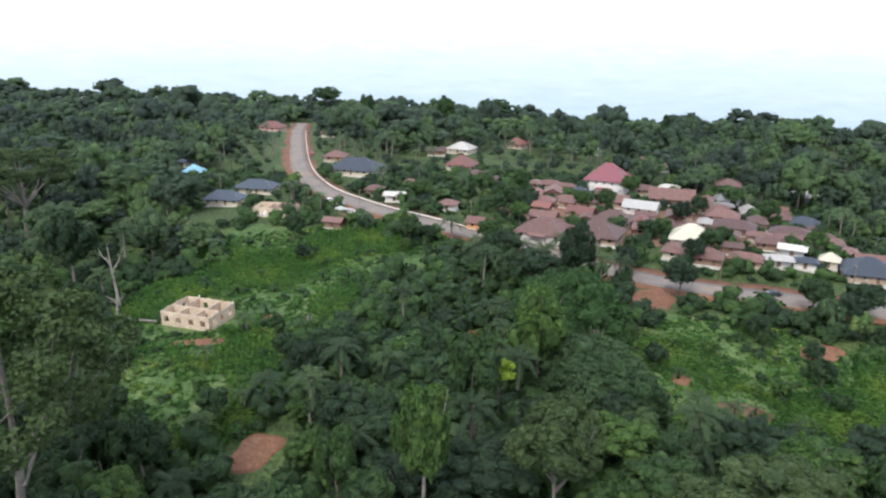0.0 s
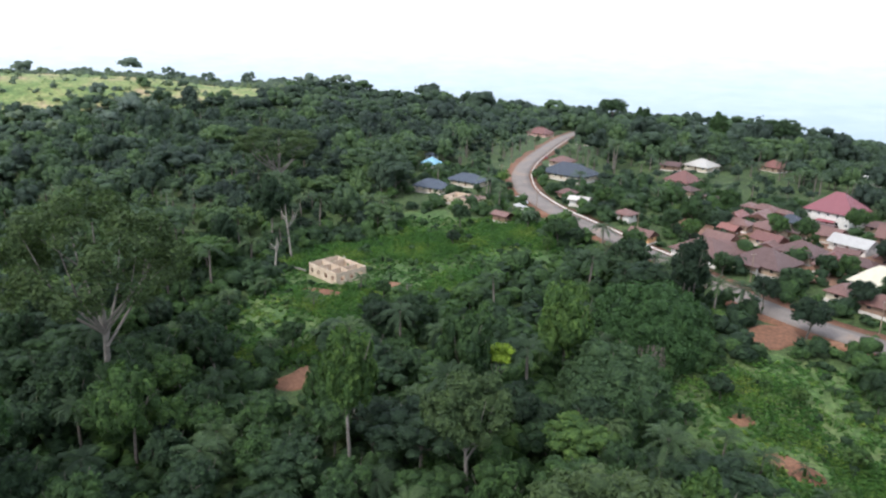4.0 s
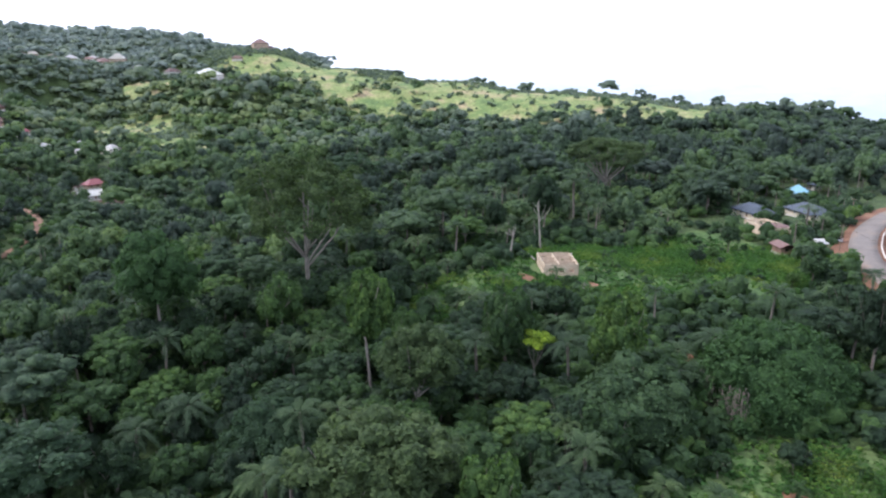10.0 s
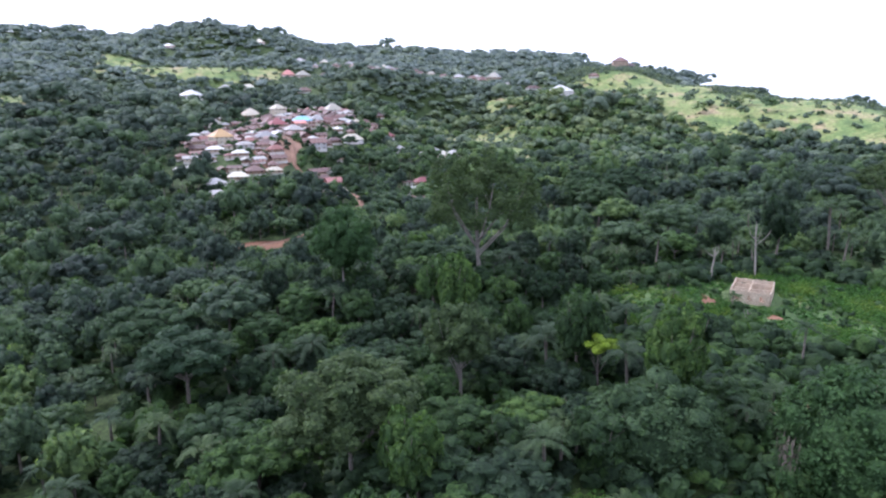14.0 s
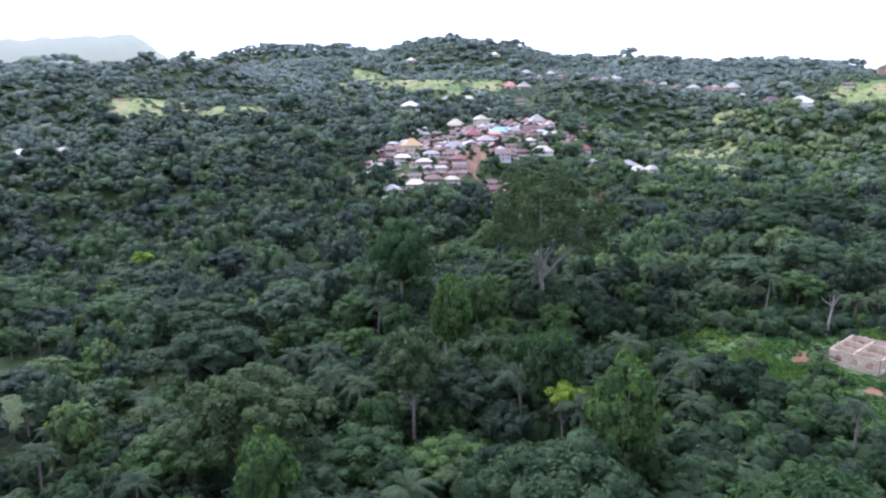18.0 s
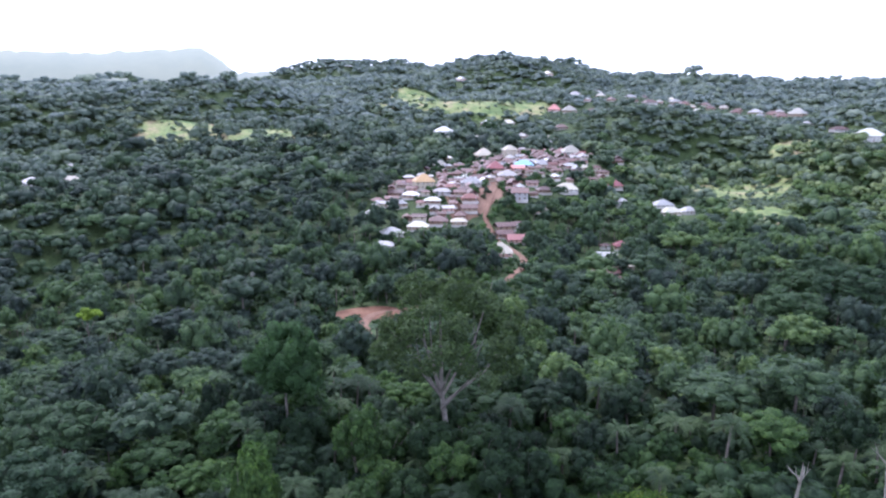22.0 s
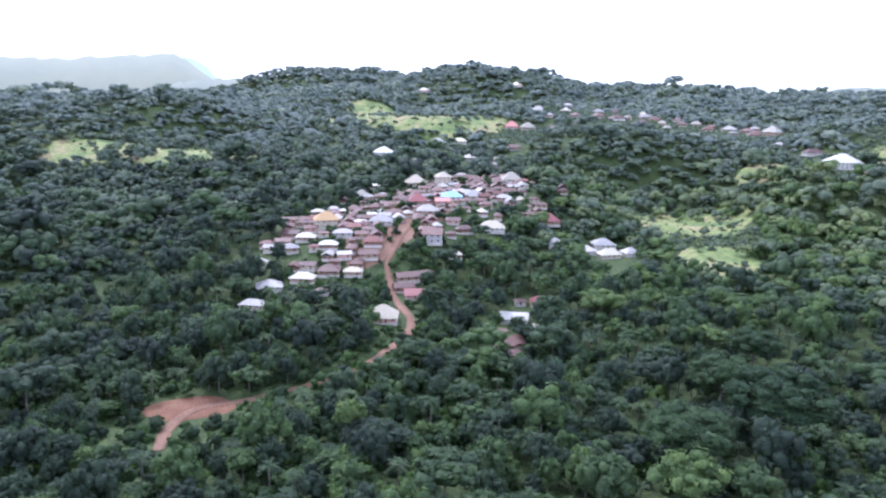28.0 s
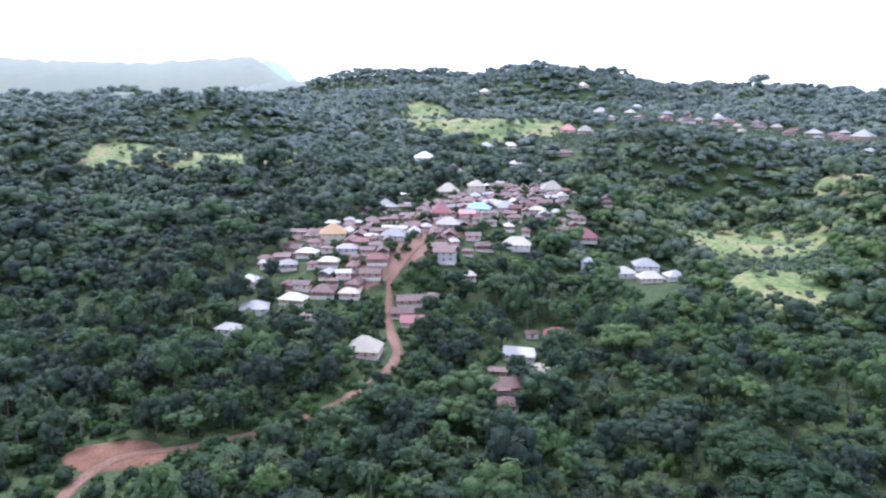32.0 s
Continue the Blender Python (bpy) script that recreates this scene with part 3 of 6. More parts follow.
def join(pieces):
    V, T, base = [], [], 0
    for v, t in pieces:
        V.append(v), T.append(t + base)
        base += len(v)
    return np.vstack(V), np.vstack(T)


def trunk_with_limbs(rng, h, crown_r, fork, r0, limbs=6):
    """Tapered trunk that divides at the height fork into limbs."""
    lean = rng.normal(0, 0.03, 2) * h
    stem = [(0, 0, -1.0), (0, 0, 0.3), (lean[0] * 0.5, lean[1] * 0.5, fork * 0.55), (lean[0], lean[1], fork), (lean[0] * 1.2, lean[1] * 1.2, h * 0.86)]
    out = [tube(stem, [r0 * 1.5, r0 * 1.05, r0 * 0.85, r0 * 0.7, r0 * 0.15], 7)]
    for k in range(limbs):
        a = k / limbs * 2 * np.pi + rng.uniform(-0.4, 0.4)
        s = np.array([lean[0], lean[1], fork * rng.uniform(0.8, 1.05)])
        e = np.array([math.cos(a) * crown_r * rng.uniform(0.55, 0.8), math.sin(a) * crown_r * rng.uniform(0.55, 0.8), h * rng.uniform(0.72, 0.92)])
        m = s * 0.5 + e * 0.5 + np.array([math.cos(a), math.sin(a), -0.3]) * crown_r * 0.12
        out.append(tube([s, m, e], [r0 * 0.45, r0 * 0.28, r0 * 0.08], 5))
        e2 = m + np.array([math.cos(a + 0.9), math.sin(a + 0.9), 0.9]) * crown_r * 0.4
        out.append(tube([m, e2], [r0 * 0.2, r0 * 0.05], 4))
    return join(out)


def tree_proto(name, seed, h, crown_w, crown_h, lobes, flat, leaves, size, bark, leaf, fork=0.45, r0=0.35, limbs=6, label="", category="tree", core=0.74, spread=0.64):
    """A tree with its foot at the origin: trunk (limbs in it) and crown."""
    rng = np.random.default_rng(seed)
    thing = new(name)
    tagged(thing, label, category)
    v, t = trunk_with_limbs(rng, h, crown_w / 2, h * fork, r0, limbs)
    trunk = new("trunk", raw_mesh("trunk", v, t, [bark], smooth=True))
    trunk.parent = thing
    v, t, solid = lobe_crown(rng, lobes, 1.0, leaves, size / crown_w, core=0.86 if core else 0.0, spread=spread, fine=2, heart=core, lobe="round")
    v = v * np.array([crown_w, crown_w, crown_h]) + np.array([0, 0, h - crown_h * 0.5])
    crown = new("crown", raw_mesh("crown", v, t, [leaf], smooth=solid))
    crown.parent = thing
    return thing


def frond_mesh(rng, count, length, droop, width):
    """Arching fronds with leaflets, from the palm's heart at the origin."""
    V, T, base = [], [], 0
    for k in range(count):
        a = k * 2.4 + rng.uniform(-0.2, 0.2)
        rise = rng.uniform(-0.05, 1.2)
        L = length * rng.uniform(0.8, 1.1)
        out = np.array([math.cos(a), math.sin(a), 0])
        side = np.array([-math.sin(a), math.cos(a), 0])
        n = 11
        spine = [out * L * (s * math.cos(rise * 0.75)) * (1 - 0.15 * s) + np.array([0, 0, L * (s * math.sin(rise) * 0.8 - droop * s ** 2.2)]) for s in np.linspace(0, 1, n + 1)]
        V += [spine[0], spine[n // 2] + side * 0.05, spine[n // 2] - side * 0.05]
        T.append((base, base + 1, base + 2))
        base += 3
        for q in range(2, n + 1):
            p, o = spine[q], spine[q - 1]
            w = width * math.sin(math.pi * min(0.95, 0.12 + 0.83 * q / n)) ** 0.6 * rng.uniform(0.85, 1.1)
            for sgn in (-1, 1):
                tip = p + (p - o) * 0.7 + side * sgn * w + np.array([0, 0, -w * rng.uniform(0.15, 0.5)])
                V += [o * 0.75 + p * 0.25, p, tip]
                T.append((base, base + 1, base + 2))
                base += 3
    return np.array(V), np.array(T)


def palm_proto(name, seed, h, length, label, leaf=M_PALM, bark=M_BARK, count=22, droop=0.5):
    rng = np.random.default_rng(seed)
    thing = tagged(new(name), label, "palm tree")
    b = rng.normal(0, 0.03, 2) * h
    v, t = tube([(0, 0, -1), (0, 0, 0.4), (b[0] * 0.4, b[1] * 0.4, h * 0.5), (b[0], b[1], h)], [0.42, 0.34, 0.27, 0.3], 7)
    trunk = new("trunk", raw_mesh("trunk", v, t, [bark], smooth=True))
    trunk.parent = thing
    v, t = frond_mesh(rng, count, length, droop, length * 0.16)
    fronds = new("crown", raw_mesh("crown", v + np.array([b[0], b[1], h]), t, [leaf]))
    fronds.parent = thing
    return thing


def set_down(thing, x, y, turn=0.0, size=1.0, sink=0.0, tall=1.0):
    return copy_thing(thing, pose(x, y, float(height(x, y)) - sink, 0, 0, turn) @ Matrix.Diagonal((size, size, size * tall, 1)))


def drop_proto(thing):
    for o in (*thing.children_recursive, thing):
        bpy.data.objects.remove(o)


# where no wood grows
BARE = FIELDS + [(s[0], s[1], s[2] + 3, s[3] + 3, s[4]) for s in SOIL] + MEADOWS + [(-179, -46, 22, 15, -50), (-462, 4, 38, 24, 27), (-38, 311, 16, 9, -12)]
HOUSES = []          # (x, y, half size), filled by the villages below


def near_line(x, y, line, width):
    d = np.full(x.shape, 1e9)
    for px, py in line[::2]:
        d = np.minimum(d, (x - px) ** 2 + (y - py) ** 2)
    return d < width ** 2


def free_of(x, y, margin=2.0):
    ok = ~near_line(x, y, ROAD, 9.5 + margin) & ~near_line(x, y, TRACK, 4.0 + margin)
    for bx, by, rx, ry, turn in BARE:
        c, s = math.cos(radians(turn)), math.sin(radians(turn))
        u, v = ((x - bx) * c + (y - by) * s) / (rx + margin * 0.5), (-(x - bx) * s + (y - by) * c) / (ry + margin * 0.5)
        ok &= u * u + v * v > 0.8
    for hx, hy, r in HOUSES:
        ok &= (x - hx) ** 2 + (y - hy) ** 2 > (r + margin) ** 2
        # no trees on the camera's side of a house, so it stays in view
        for dx, dy in ([(0, -9)] if hx > -160 else [(7, 6)] if hx > -600 else [(9, 6), (22, 14), (36, 22)]):
            ok &= (x - hx - dx) ** 2 + (y - hy - dy) ** 2 > (r + margin) ** 2
    # likewise before the track and its fork
    return ok & ~near_line(x - 9, y - 8, TRACK, 11) & ((x + 160) ** 2 + (y + 24) ** 2 > 31 ** 2)


LOW = [(-585, 20, 60, 48, 20), (-425, -140, 150, 58, 20), (-30, 250, 62, 42, -25), (55, 214, 80, 26, -25), (-72, 330, 42, 70, 5), (-95, 420, 30, 90, 8), (20, 330, 60, 60, 0), (75, 150, 45, 35, 0), (-40, 170, 62, 50, 0),
       (-980, -150, 100, 170, 0), (-800, -255, 60, 50, 0), (-30, 108, 14, 12, 0), (110, 250, 60, 45, 0), (-835, 235, 110, 70, 46), (-865, 150, 85, 60, 20), (-705, 370, 125, 70, 46), (-595, 480, 115, 60, 46), (-500, 590, 105, 50, 46)]


def low_growth(x, y):
    """Where bush and small trees replace high forest, often to keep the camera's view open."""
    low = np.zeros(x.shape, bool)
    for bx, by, rx, ry, turn in LOW:
        c, s = math.cos(radians(turn)), math.sin(radians(turn))
        u, v = ((x - bx) * c + (y - by) * s) / rx, (-(x - bx) * s + (y - by) * c) / ry
        low |= u * u + v * v < 1.0
    return low


def in_bare(x, y):
    bare = np.zeros(x.shape, bool)
    for bx, by, rx, ry, turn in BARE:
        c, s = math.cos(radians(turn)), math.sin(radians(turn))
        u, v = ((x - bx) * c + (y - by) * s) / rx, (-(x - bx) * s + (y - by) * c) / ry
        bare |= u * u + v * v < 0.85
    return bare


def thinned(x, y, rng):
    """Few trees stand between the houses of the villages."""
    ok = np.ones(x.shape, bool)
    for (bx, by, rx, ry, turn), keep in zip(VILLAGES, (0.6, 0.4)):
        c, s = math.cos(radians(turn)), math.sin(radians(turn))
        u, v = ((x - bx) * c + (y - by) * s) / rx, (-(x - bx) * s + (y - by) * c) / ry
        ok &= (u * u + v * v > 1.0) | (rng.random(x.shape) < keep)
    return ok


def scatter(rng, x0, y0, x1, y1, step):
    x, y = np.meshgrid(np.arange(x0, x1, step), np.arange(y0, y1, step))
    x = x.ravel() + rng.uniform(-0.48, 0.48, x.size) * step
    y = y.ravel() + rng.uniform(-0.48, 0.48, y.size) * step
    return x, y


def in_near(x, y):
    """The wood round the valley head, whose trees are single things."""
    return (x > -110) & (x < 95) & (y > 25) & (y < 205) & (x + y * 0.4 > -90)


def in_sight(x, y):
    """Leaves out the land that lies behind the walk's back."""
    a = (y > -20) & (x < 0.78 * y + 95)
    b = (y <= -20) & (x < -40 + (150 - y) * 0.30)
    return a | b


def plant_mass(name, templates, x, y, size, tone, mats, label, category, rng, sink=0.0, index_from=None):
    """One mesh of many plants, each a turned and scaled template."""
    V, T, I, N, base = [], [], [], [], 0
    kind = rng.integers(0, len(templates), len(x))
    z = height(x, y) - sink
    for k, (v, t, idx) in enumerate(templates):
        sel = np.where(kind == k)[0]
        if not len(sel):
            continue
        a = rng.uniform(0, 2 * np.pi, len(sel))
        c, s, g = np.cos(a)[:, None], np.sin(a)[:, None], size[sel][:, None]
        tall = g * rng.uniform(0.85, 1.2, (len(sel), 1))
        px = (v[:, 0] * c - v[:, 1] * s) * g + x[sel][:, None]
        py = (v[:, 0] * s + v[:, 1] * c) * g + y[sel][:, None]
        pz = v[:, 2] * tall + z[sel][:, None]
        V.append(np.stack([px, py, pz], 2).reshape(-1, 3))
        T.append((t[None] + (np.arange(len(sel)) * len(v))[:, None, None] + base).reshape(-1, 3))
        I.append(np.tile(idx, len(sel)))
        N.append(np.repeat(tone[sel], len(v)))
        base += len(sel) * len(v)
    me = raw_mesh(name, np.vstack(V), np.vstack(T), mats, np.concatenate(I) % 2, np.concatenate(N), np.concatenate(I) == 2)
    return tagged(new(name, me), label, category, kind="stuff")


def mass_tree(seed, h, w, ch, lobes, leaves, size, flat=0.8, trunk=True, spread=0.62, heart=0.82, lobe=0):
    rng = np.random.default_rng(seed)
    v, t, solid = lobe_crown(rng, lobes, 1.0, leaves, size / w, spread=spread, single=True, heart=heart, wild=0.3, core=0.82 if heart else 0.95, lobe=lobe)
    v = v * np.array([w, w, ch]) + np.array([0, 0, h - ch * 0.5])
    idx = np.where(solid, 2, 0)
    if trunk:
        tv, tt = tube([(0, 0, -1), (0, 0, h * 0.75)], [0.32, 0.2], 4)
        v, t = np.vstack([v, tv]), np.vstack([t, tt + len(v)])
        idx = np.concatenate([idx, np.ones(len(tt), int)])
    return v, t, idx


def mass_palm(seed, h, length, count):
    rng = np.random.default_rng(seed)
    v, t = frond_mesh(rng, count, length, 0.5, length * 0.18)
    v = v + np.array([0, 0, h])
    tv, tt = tube([(0, 0, -1), (0, 0, h)], [0.35, 0.28], 4)
    return np.vstack([v, tv]), np.vstack([t, tt + len(v)]), np.concatenate([np.zeros(len(t), int), np.ones(len(tt), int)])

# ---------- houses
def pierced_wall(bm, p, q, z0, z1, thick, openings):
    """A wall from plan point p to q with rectangular openings (from, to, sill, head) cut right through."""
    p, q = Vector(p), Vector(q)
    L = (q - p).length
    d = (q - p) / L
    nrm = Vector((-d.y, d.x))
    xs = sorted({0.0, L, *[o[0] for o in openings], *[o[1] for o in openings]})
    for a, b in zip(xs, xs[1:]):
        cuts = [(o[2], o[3]) for o in openings if o[0] <= a + 1e-6 and o[1] >= b - 1e-6]
        spans, low = [], z0
        for s, h in sorted(cuts):
            spans.append((low, s))
            low = h
        spans.append((low, z1))
        for s, h in spans:
            if h - s < 1e-4:
                continue
            c = [p + d * a, p + d * b, p + d * b + nrm * thick, p + d * a + nrm * thick]
            v = [bm.verts.new((w.x, w.y, z)) for z in (s, h) for w in c]
            for f in ((3, 2, 1, 0), (4, 5, 6, 7), (0, 1, 5, 4), (1, 2, 6, 5), (2, 3, 7, 6), (3, 0, 4, 7)):
                bm.faces.new([v[k] for k in f])
    bmesh.ops.remove_doubles(bm, verts=bm.verts, dist=0.001)


def roof_mesh(w, d, z, rise, over, hip):
    """Hipped (hip = 1) or gabled (hip = 0) roof of sheet with thickness; UV in metres along and up each slope."""
    bm = bmesh.new()
    uv = bm.loops.layers.uv.new("UVMap")
    W, D = w / 2 + over, d / 2 + over
    r = max(0.05, W - D * hip * 0.95)
    th = 0.12
    for lift in (0, -th):
        e = [(-W, -D, z + lift), (W, -D, z + lift), (W, D, z + lift), (-W, D, z + lift)]
        k = [(-r, 0, z + rise + lift), (r, 0, z + rise + lift)]
        faces = [(e[0], e[1], k[1], k[0]), (e[2], e[3], k[0], k[1]), (e[1], e[2], k[1]), (e[3], e[0], k[0])]
        for f in faces:
            vs = [bm.verts.new(c) for c in (f if lift == 0 else f[::-1])]
            fc = bm.faces.new(vs)
            a, b = Vector(f[0]), Vector(f[1])
            along = (b - a).normalized()
            for lp in fc.loops:
                rel = lp.vert.co - a
                u = rel.dot(along)
                lp[uv].uv = (u, (rel - along * u).length)
    for a, b in (((-W, -D), (W, -D)), ((W, -D), (W, D)), ((W, D), (-W, D)), ((-W, D), (-W, -D))):
        bm.faces.new([bm.verts.new((*c, zz)) for c, zz in ((a, z - th - 0.1), (b, z - th - 0.1), (b, z), (a, z))])
    return bm


HOUSE_LABEL = {
    "rust": "low house under a rusted brown corrugated sheet roof", "redbrown": "house under a red-brown sheet roof", "purple": "large villa under a steep plum-purple hipped roof",
    "slate": "bungalow under a dark blue-grey hipped roof", "zinc": "house under a bright bare zinc sheet roof", "grey": "house under a dull grey sheet roof",
    "cream": "house under a pale cream hipped roof", "blue": "house under a sky-blue sheet roof", "pink": "small house under a pink sheet roof",
    "red": "house under a red sheet roof", "orange": "two-storey house under an ochre-orange roof",
}
PROTO = {}


def house_proto(w, d, storeys, roof, wall, hip, porch, plain):
    """A house about its foot's centre, front to -y: plinth, walls, roof, door, windows."""
    thing = new("house")
    tagged(thing, HOUSE_LABEL[roof], "house")
    hs = 2.9 if storeys > 1 else 2.6
    top = hs * storeys
    holes = []
    corners = [(-w / 2, -d / 2), (w / 2, -d / 2), (w / 2, d / 2), (-w / 2, d / 2)]
    for k in range(4):
        p, q = corners[k], corners[(k + 1) % 4]
        L = math.dist(p, q)
        n = max(1, int(L / 3.4))
        ops = []
        for s in range(storeys):
            for j in range(n):
                c = L * (j + 0.5) / n
                if k == 0 and s == 0 and j == n // 2:
                    ops.append((c - 0.55, c + 0.55, 0.35, 2.4))
                    holes.append(("door", k, c, 0.35, 2.4, 0.55))
                else:
                    ops.append((c - 0.6, c + 0.6, s * hs + 1.2, s * hs + 2.35))
                    if k == 0 or (k != 2 and not plain):
                        holes.append(("window", k, c, s * hs + 1.2, s * hs + 2.35, 0.6))
        bm = bmesh.new()
        inset = 0.22 if k % 2 else 0.0
        pu = (Vector(q) - Vector(p)).normalized() * inset
        pierced_wall(bm, Vector(p) + pu, Vector(q) - pu, -1.5, top, 0.22, [(a - inset, b - inset, lo, hi) for a, b, lo, hi in ops])
        part("wall", bm, wall, thing)
    part("plinth", boxes((-w / 2 - 0.25, -d / 2 - 0.25, -1.6, w / 2 + 0.25, d / 2 + 0.25, 0.3)), M_CONCRETE, thing)
    part("ceiling", boxes((-w / 2 + 0.22, -d / 2 + 0.22, top - 0.2, w / 2 - 0.22, d / 2 - 0.22, top - 0.05)), M_TIMBER, thing)
    part("roof", roof_mesh(w, d, top, min(w, d) * (0.32 if roof in ("rust", "zinc", "grey", "slate") else 0.42), 0.85, hip), ROOF[roof], thing)
    for kind, k, c, z0, z1, hw in holes:
        p, q = Vector(corners[k]), Vector(corners[(k + 1) % 4])
        dr = (q - p).normalized()
        m = p + dr * c + Vector((-dr.y, dr.x)) * 0.12
        turn = Matrix.Translation((m.x, m.y, 0)) @ Matrix.Rotation(math.atan2(dr.y, dr.x), 4, "Z")
        if kind == "door":
            ob = part("door", boxes((-hw, -0.03, z0, hw, 0.03, z1)), M_FRAME, thing)
        else:
            t = 0.08
            ob = part("window", boxes((-hw, -0.05, z0, -hw + t, 0.05, z1), (hw - t, -0.05, z0, hw, 0.05, z1), (-hw + t, -0.05, z0, hw - t, 0.05, z0 + t),
                                      (-hw + t, -0.05, z1 - t, hw - t, 0.05, z1), (-0.03, -0.04, z0 + t, 0.03, 0.04, z1 - t)), M_WHITE if roof != "rust" else M_FRAME, thing)
            pane = part("pane", boxes((-hw + t, -0.015, z0 + t, hw - t, 0.015, z1 - t)), M_GLASS, ob)
        ob.matrix_basis = turn
    if porch:
        part("porch_roof", roof_mesh(w * 0.36, 2.6, 2.6, 0.5, 0.25, 0.3), ROOF[roof], thing).matrix_basis = pose(0, -d / 2 - 1.3, 0)
        for sx in (-1, 1):
            part("porch_post", boxes((sx * w * 0.16 - 0.14, -d / 2 - 2.3, -1.2, sx * w * 0.16 + 0.14, -d / 2 - 2.02, 2.6)), WALL["white"], thing)
    return thing


def house(x, y, w, turn=0.0, roof="rust", wall="tan", storeys=1, hip=1, deep=0.68, porch=False, group=""):
    """Sets a house of about that width; like ones share their meshes."""
    fw = max(6, round(w / 3) * 3)
    dd = fw * (0.62 if deep < 0.75 else 0.88)
    plain = x < -800 or (group == "houses of the hill village" and roof in ("rust", "redbrown") and not porch)
    key = (fw, dd, storeys, roof, wall, hip, porch, plain)
    if key not in PROTO:
        PROTO[key] = house_proto(fw, dd, storeys, roof, WALL[wall], hip, porch, plain)
    f = max(0.8, min(1.2, w / fw))
    ob = copy_thing(PROTO[key], pose(x, y, float(height(x, y)) + 0.25, 0, 0, turn) @ Matrix.Diagonal((f, f, 1, 1)))
    if group:
        ob["group"] = group
    HOUSES.append((x, y, w * 0.55))
    return ob


# ---------- the village along the road
house(72, 303, 17, -24, 'purple', 'white', 2, 1, 0.9, True, 'houses of the roadside village')
house(57, 288, 8, -16, 'slate', 'cream', 1, 1, 0.9, False, 'houses of the roadside village')
house(68, 276, 12, -23, 'rust', 'tan', 1, 0, 0.6, False, 'houses of the roadside village')
house(77, 266, 12, -28, 'grey', 'white', 1, 0, 0.6, False, 'houses of the roadside village')
house(99, 302, 7, -29, 'zinc', 'tan', 1, 1, 0.6, False, 'houses of the roadside village')
house(94, 283, 17, -17, 'rust', 'mud', 1, 0, 0.6, False, 'houses of the roadside village')
house(35, 233, 16, -26, 'rust', 'white', 1, 1, 0.9, True, 'houses of the roadside village')
house(37, 251, 9, -24, 'rust', 'mud', 1, 0, 0.6, False, 'houses of the roadside village')
house(53, 231, 15, -27, 'rust', 'tan', 1, 1, 0.9, True, 'houses of the roadside village')
house(83, 226, 12, -22, 'cream', 'white', 1, 1, 0.9, False, 'houses of the roadside village')
house(62, 248, 12, -28, 'rust', 'cream', 1, 1, 0.9, False, 'houses of the roadside village')
house(119, 288, 9, -15, 'grey', 'grey', 1, 1, 0.9, False, 'houses of the roadside village')
house(132, 320, 10, -20, 'rust', 'cream', 1, 1, 0.9, False, 'houses of the roadside village')
house(105, 256, 11, -25, 'rust', 'tan', 1, 1, 0.6, False, 'houses of the roadside village')
house(103, 240, 13, -27, 'rust', 'mud', 1, 1, 0.6, False, 'houses of the roadside village')
house(108, 222, 8, -20, 'rust', 'mud', 1, 1, 0.6, False, 'houses of the roadside village')
house(123, 239, 13, -30, 'rust', 'white', 1, 1, 0.6, False, 'houses of the roadside village')
house(83, 209, 8, -26, 'rust', 'mud', 1, 1, 0.9, False, 'houses of the roadside village')
house(94, 207, 9, -27, 'rust', 'tan', 1, 1, 0.6, False, 'houses of the roadside village')
house(104, 207, 7, -19, 'grey', 'grey', 1, 1, 0.6, False, 'houses of the roadside village')
house(112, 206, 6, -27, 'slate', 'white', 1, 1, 0.6, False, 'houses of the roadside village')
house(113, 217, 7, -30, 'zinc', 'grey', 1, 0, 0.6, False, 'houses of the roadside village')
house(121, 209, 5, -32, 'cream', 'cream', 1, 1, 0.9, False, 'houses of the roadside village')
house(129, 202, 14, -18, 'slate', 'tan', 1, 1, 0.9, False, 'houses of the roadside village')
house(140, 264, 10, -29, 'slate', 'tan', 1, 1, 0.9, False, 'houses of the roadside village')
house(202, 380, 11, -19, 'grey', 'tan', 1, 1, 0.9, False, 'houses of the roadside village')
house(166, 317, 12, -22, 'grey', 'grey', 1, 1, 0.6, False, 'houses of the roadside village')
house(245, 386, 9, -27, 'zinc', 'cream', 1, 1, 0.6, False, 'houses of the roadside village')
house(9, 339, 12, -28, 'redbrown', 'cream', 1, 1, 0.9, False, 'houses of the roadside village')
house(10, 388, 13, -25, 'zinc', 'cream', 1, 1, 0.9, False, 'houses of the roadside village')
house(43, 414, 10, -32, 'redbrown', 'tan', 1, 1, 0.9, False, 'houses of the roadside village')
house(86, 405, 10, -28, 'zinc', 'white', 1, 1, 0.9, False, 'houses of the roadside village')
house(110, 359, 17, -32, 'rust', 'white', 1, 0, 0.6, True, 'houses of the roadside village')
house(25, 310, 6, -25, 'rust', 'white', 1, 1, 0.6, False, 'houses of the roadside village')
house(15, 319, 6, -29, 'rust', 'tan', 1, 1, 0.9, False, 'houses of the roadside village')
house(13, 240, 8, -21, 'rust', 'orange', 1, 0, 0.6, False, 'houses of the roadside village')
house(2, 260, 6, -18, 'rust', 'white', 1, 1, 0.9, False, 'houses of the roadside village')
house(-40, 322, 23, -18, 'slate', 'cream', 1, 1, 0.5, False, 'houses of the roadside village')
house(-54, 352, 10, -13, 'rust', 'tan', 1, 1, 0.9, False, 'houses of the roadside village')
house(-19, 271, 7, -6, 'zinc', 'white', 1, 0, 0.6, False, 'houses of the roadside village')
house(-28, 282, 6, -12, 'rust', 'mud', 1, 1, 0.9, False, 'houses of the roadside village')
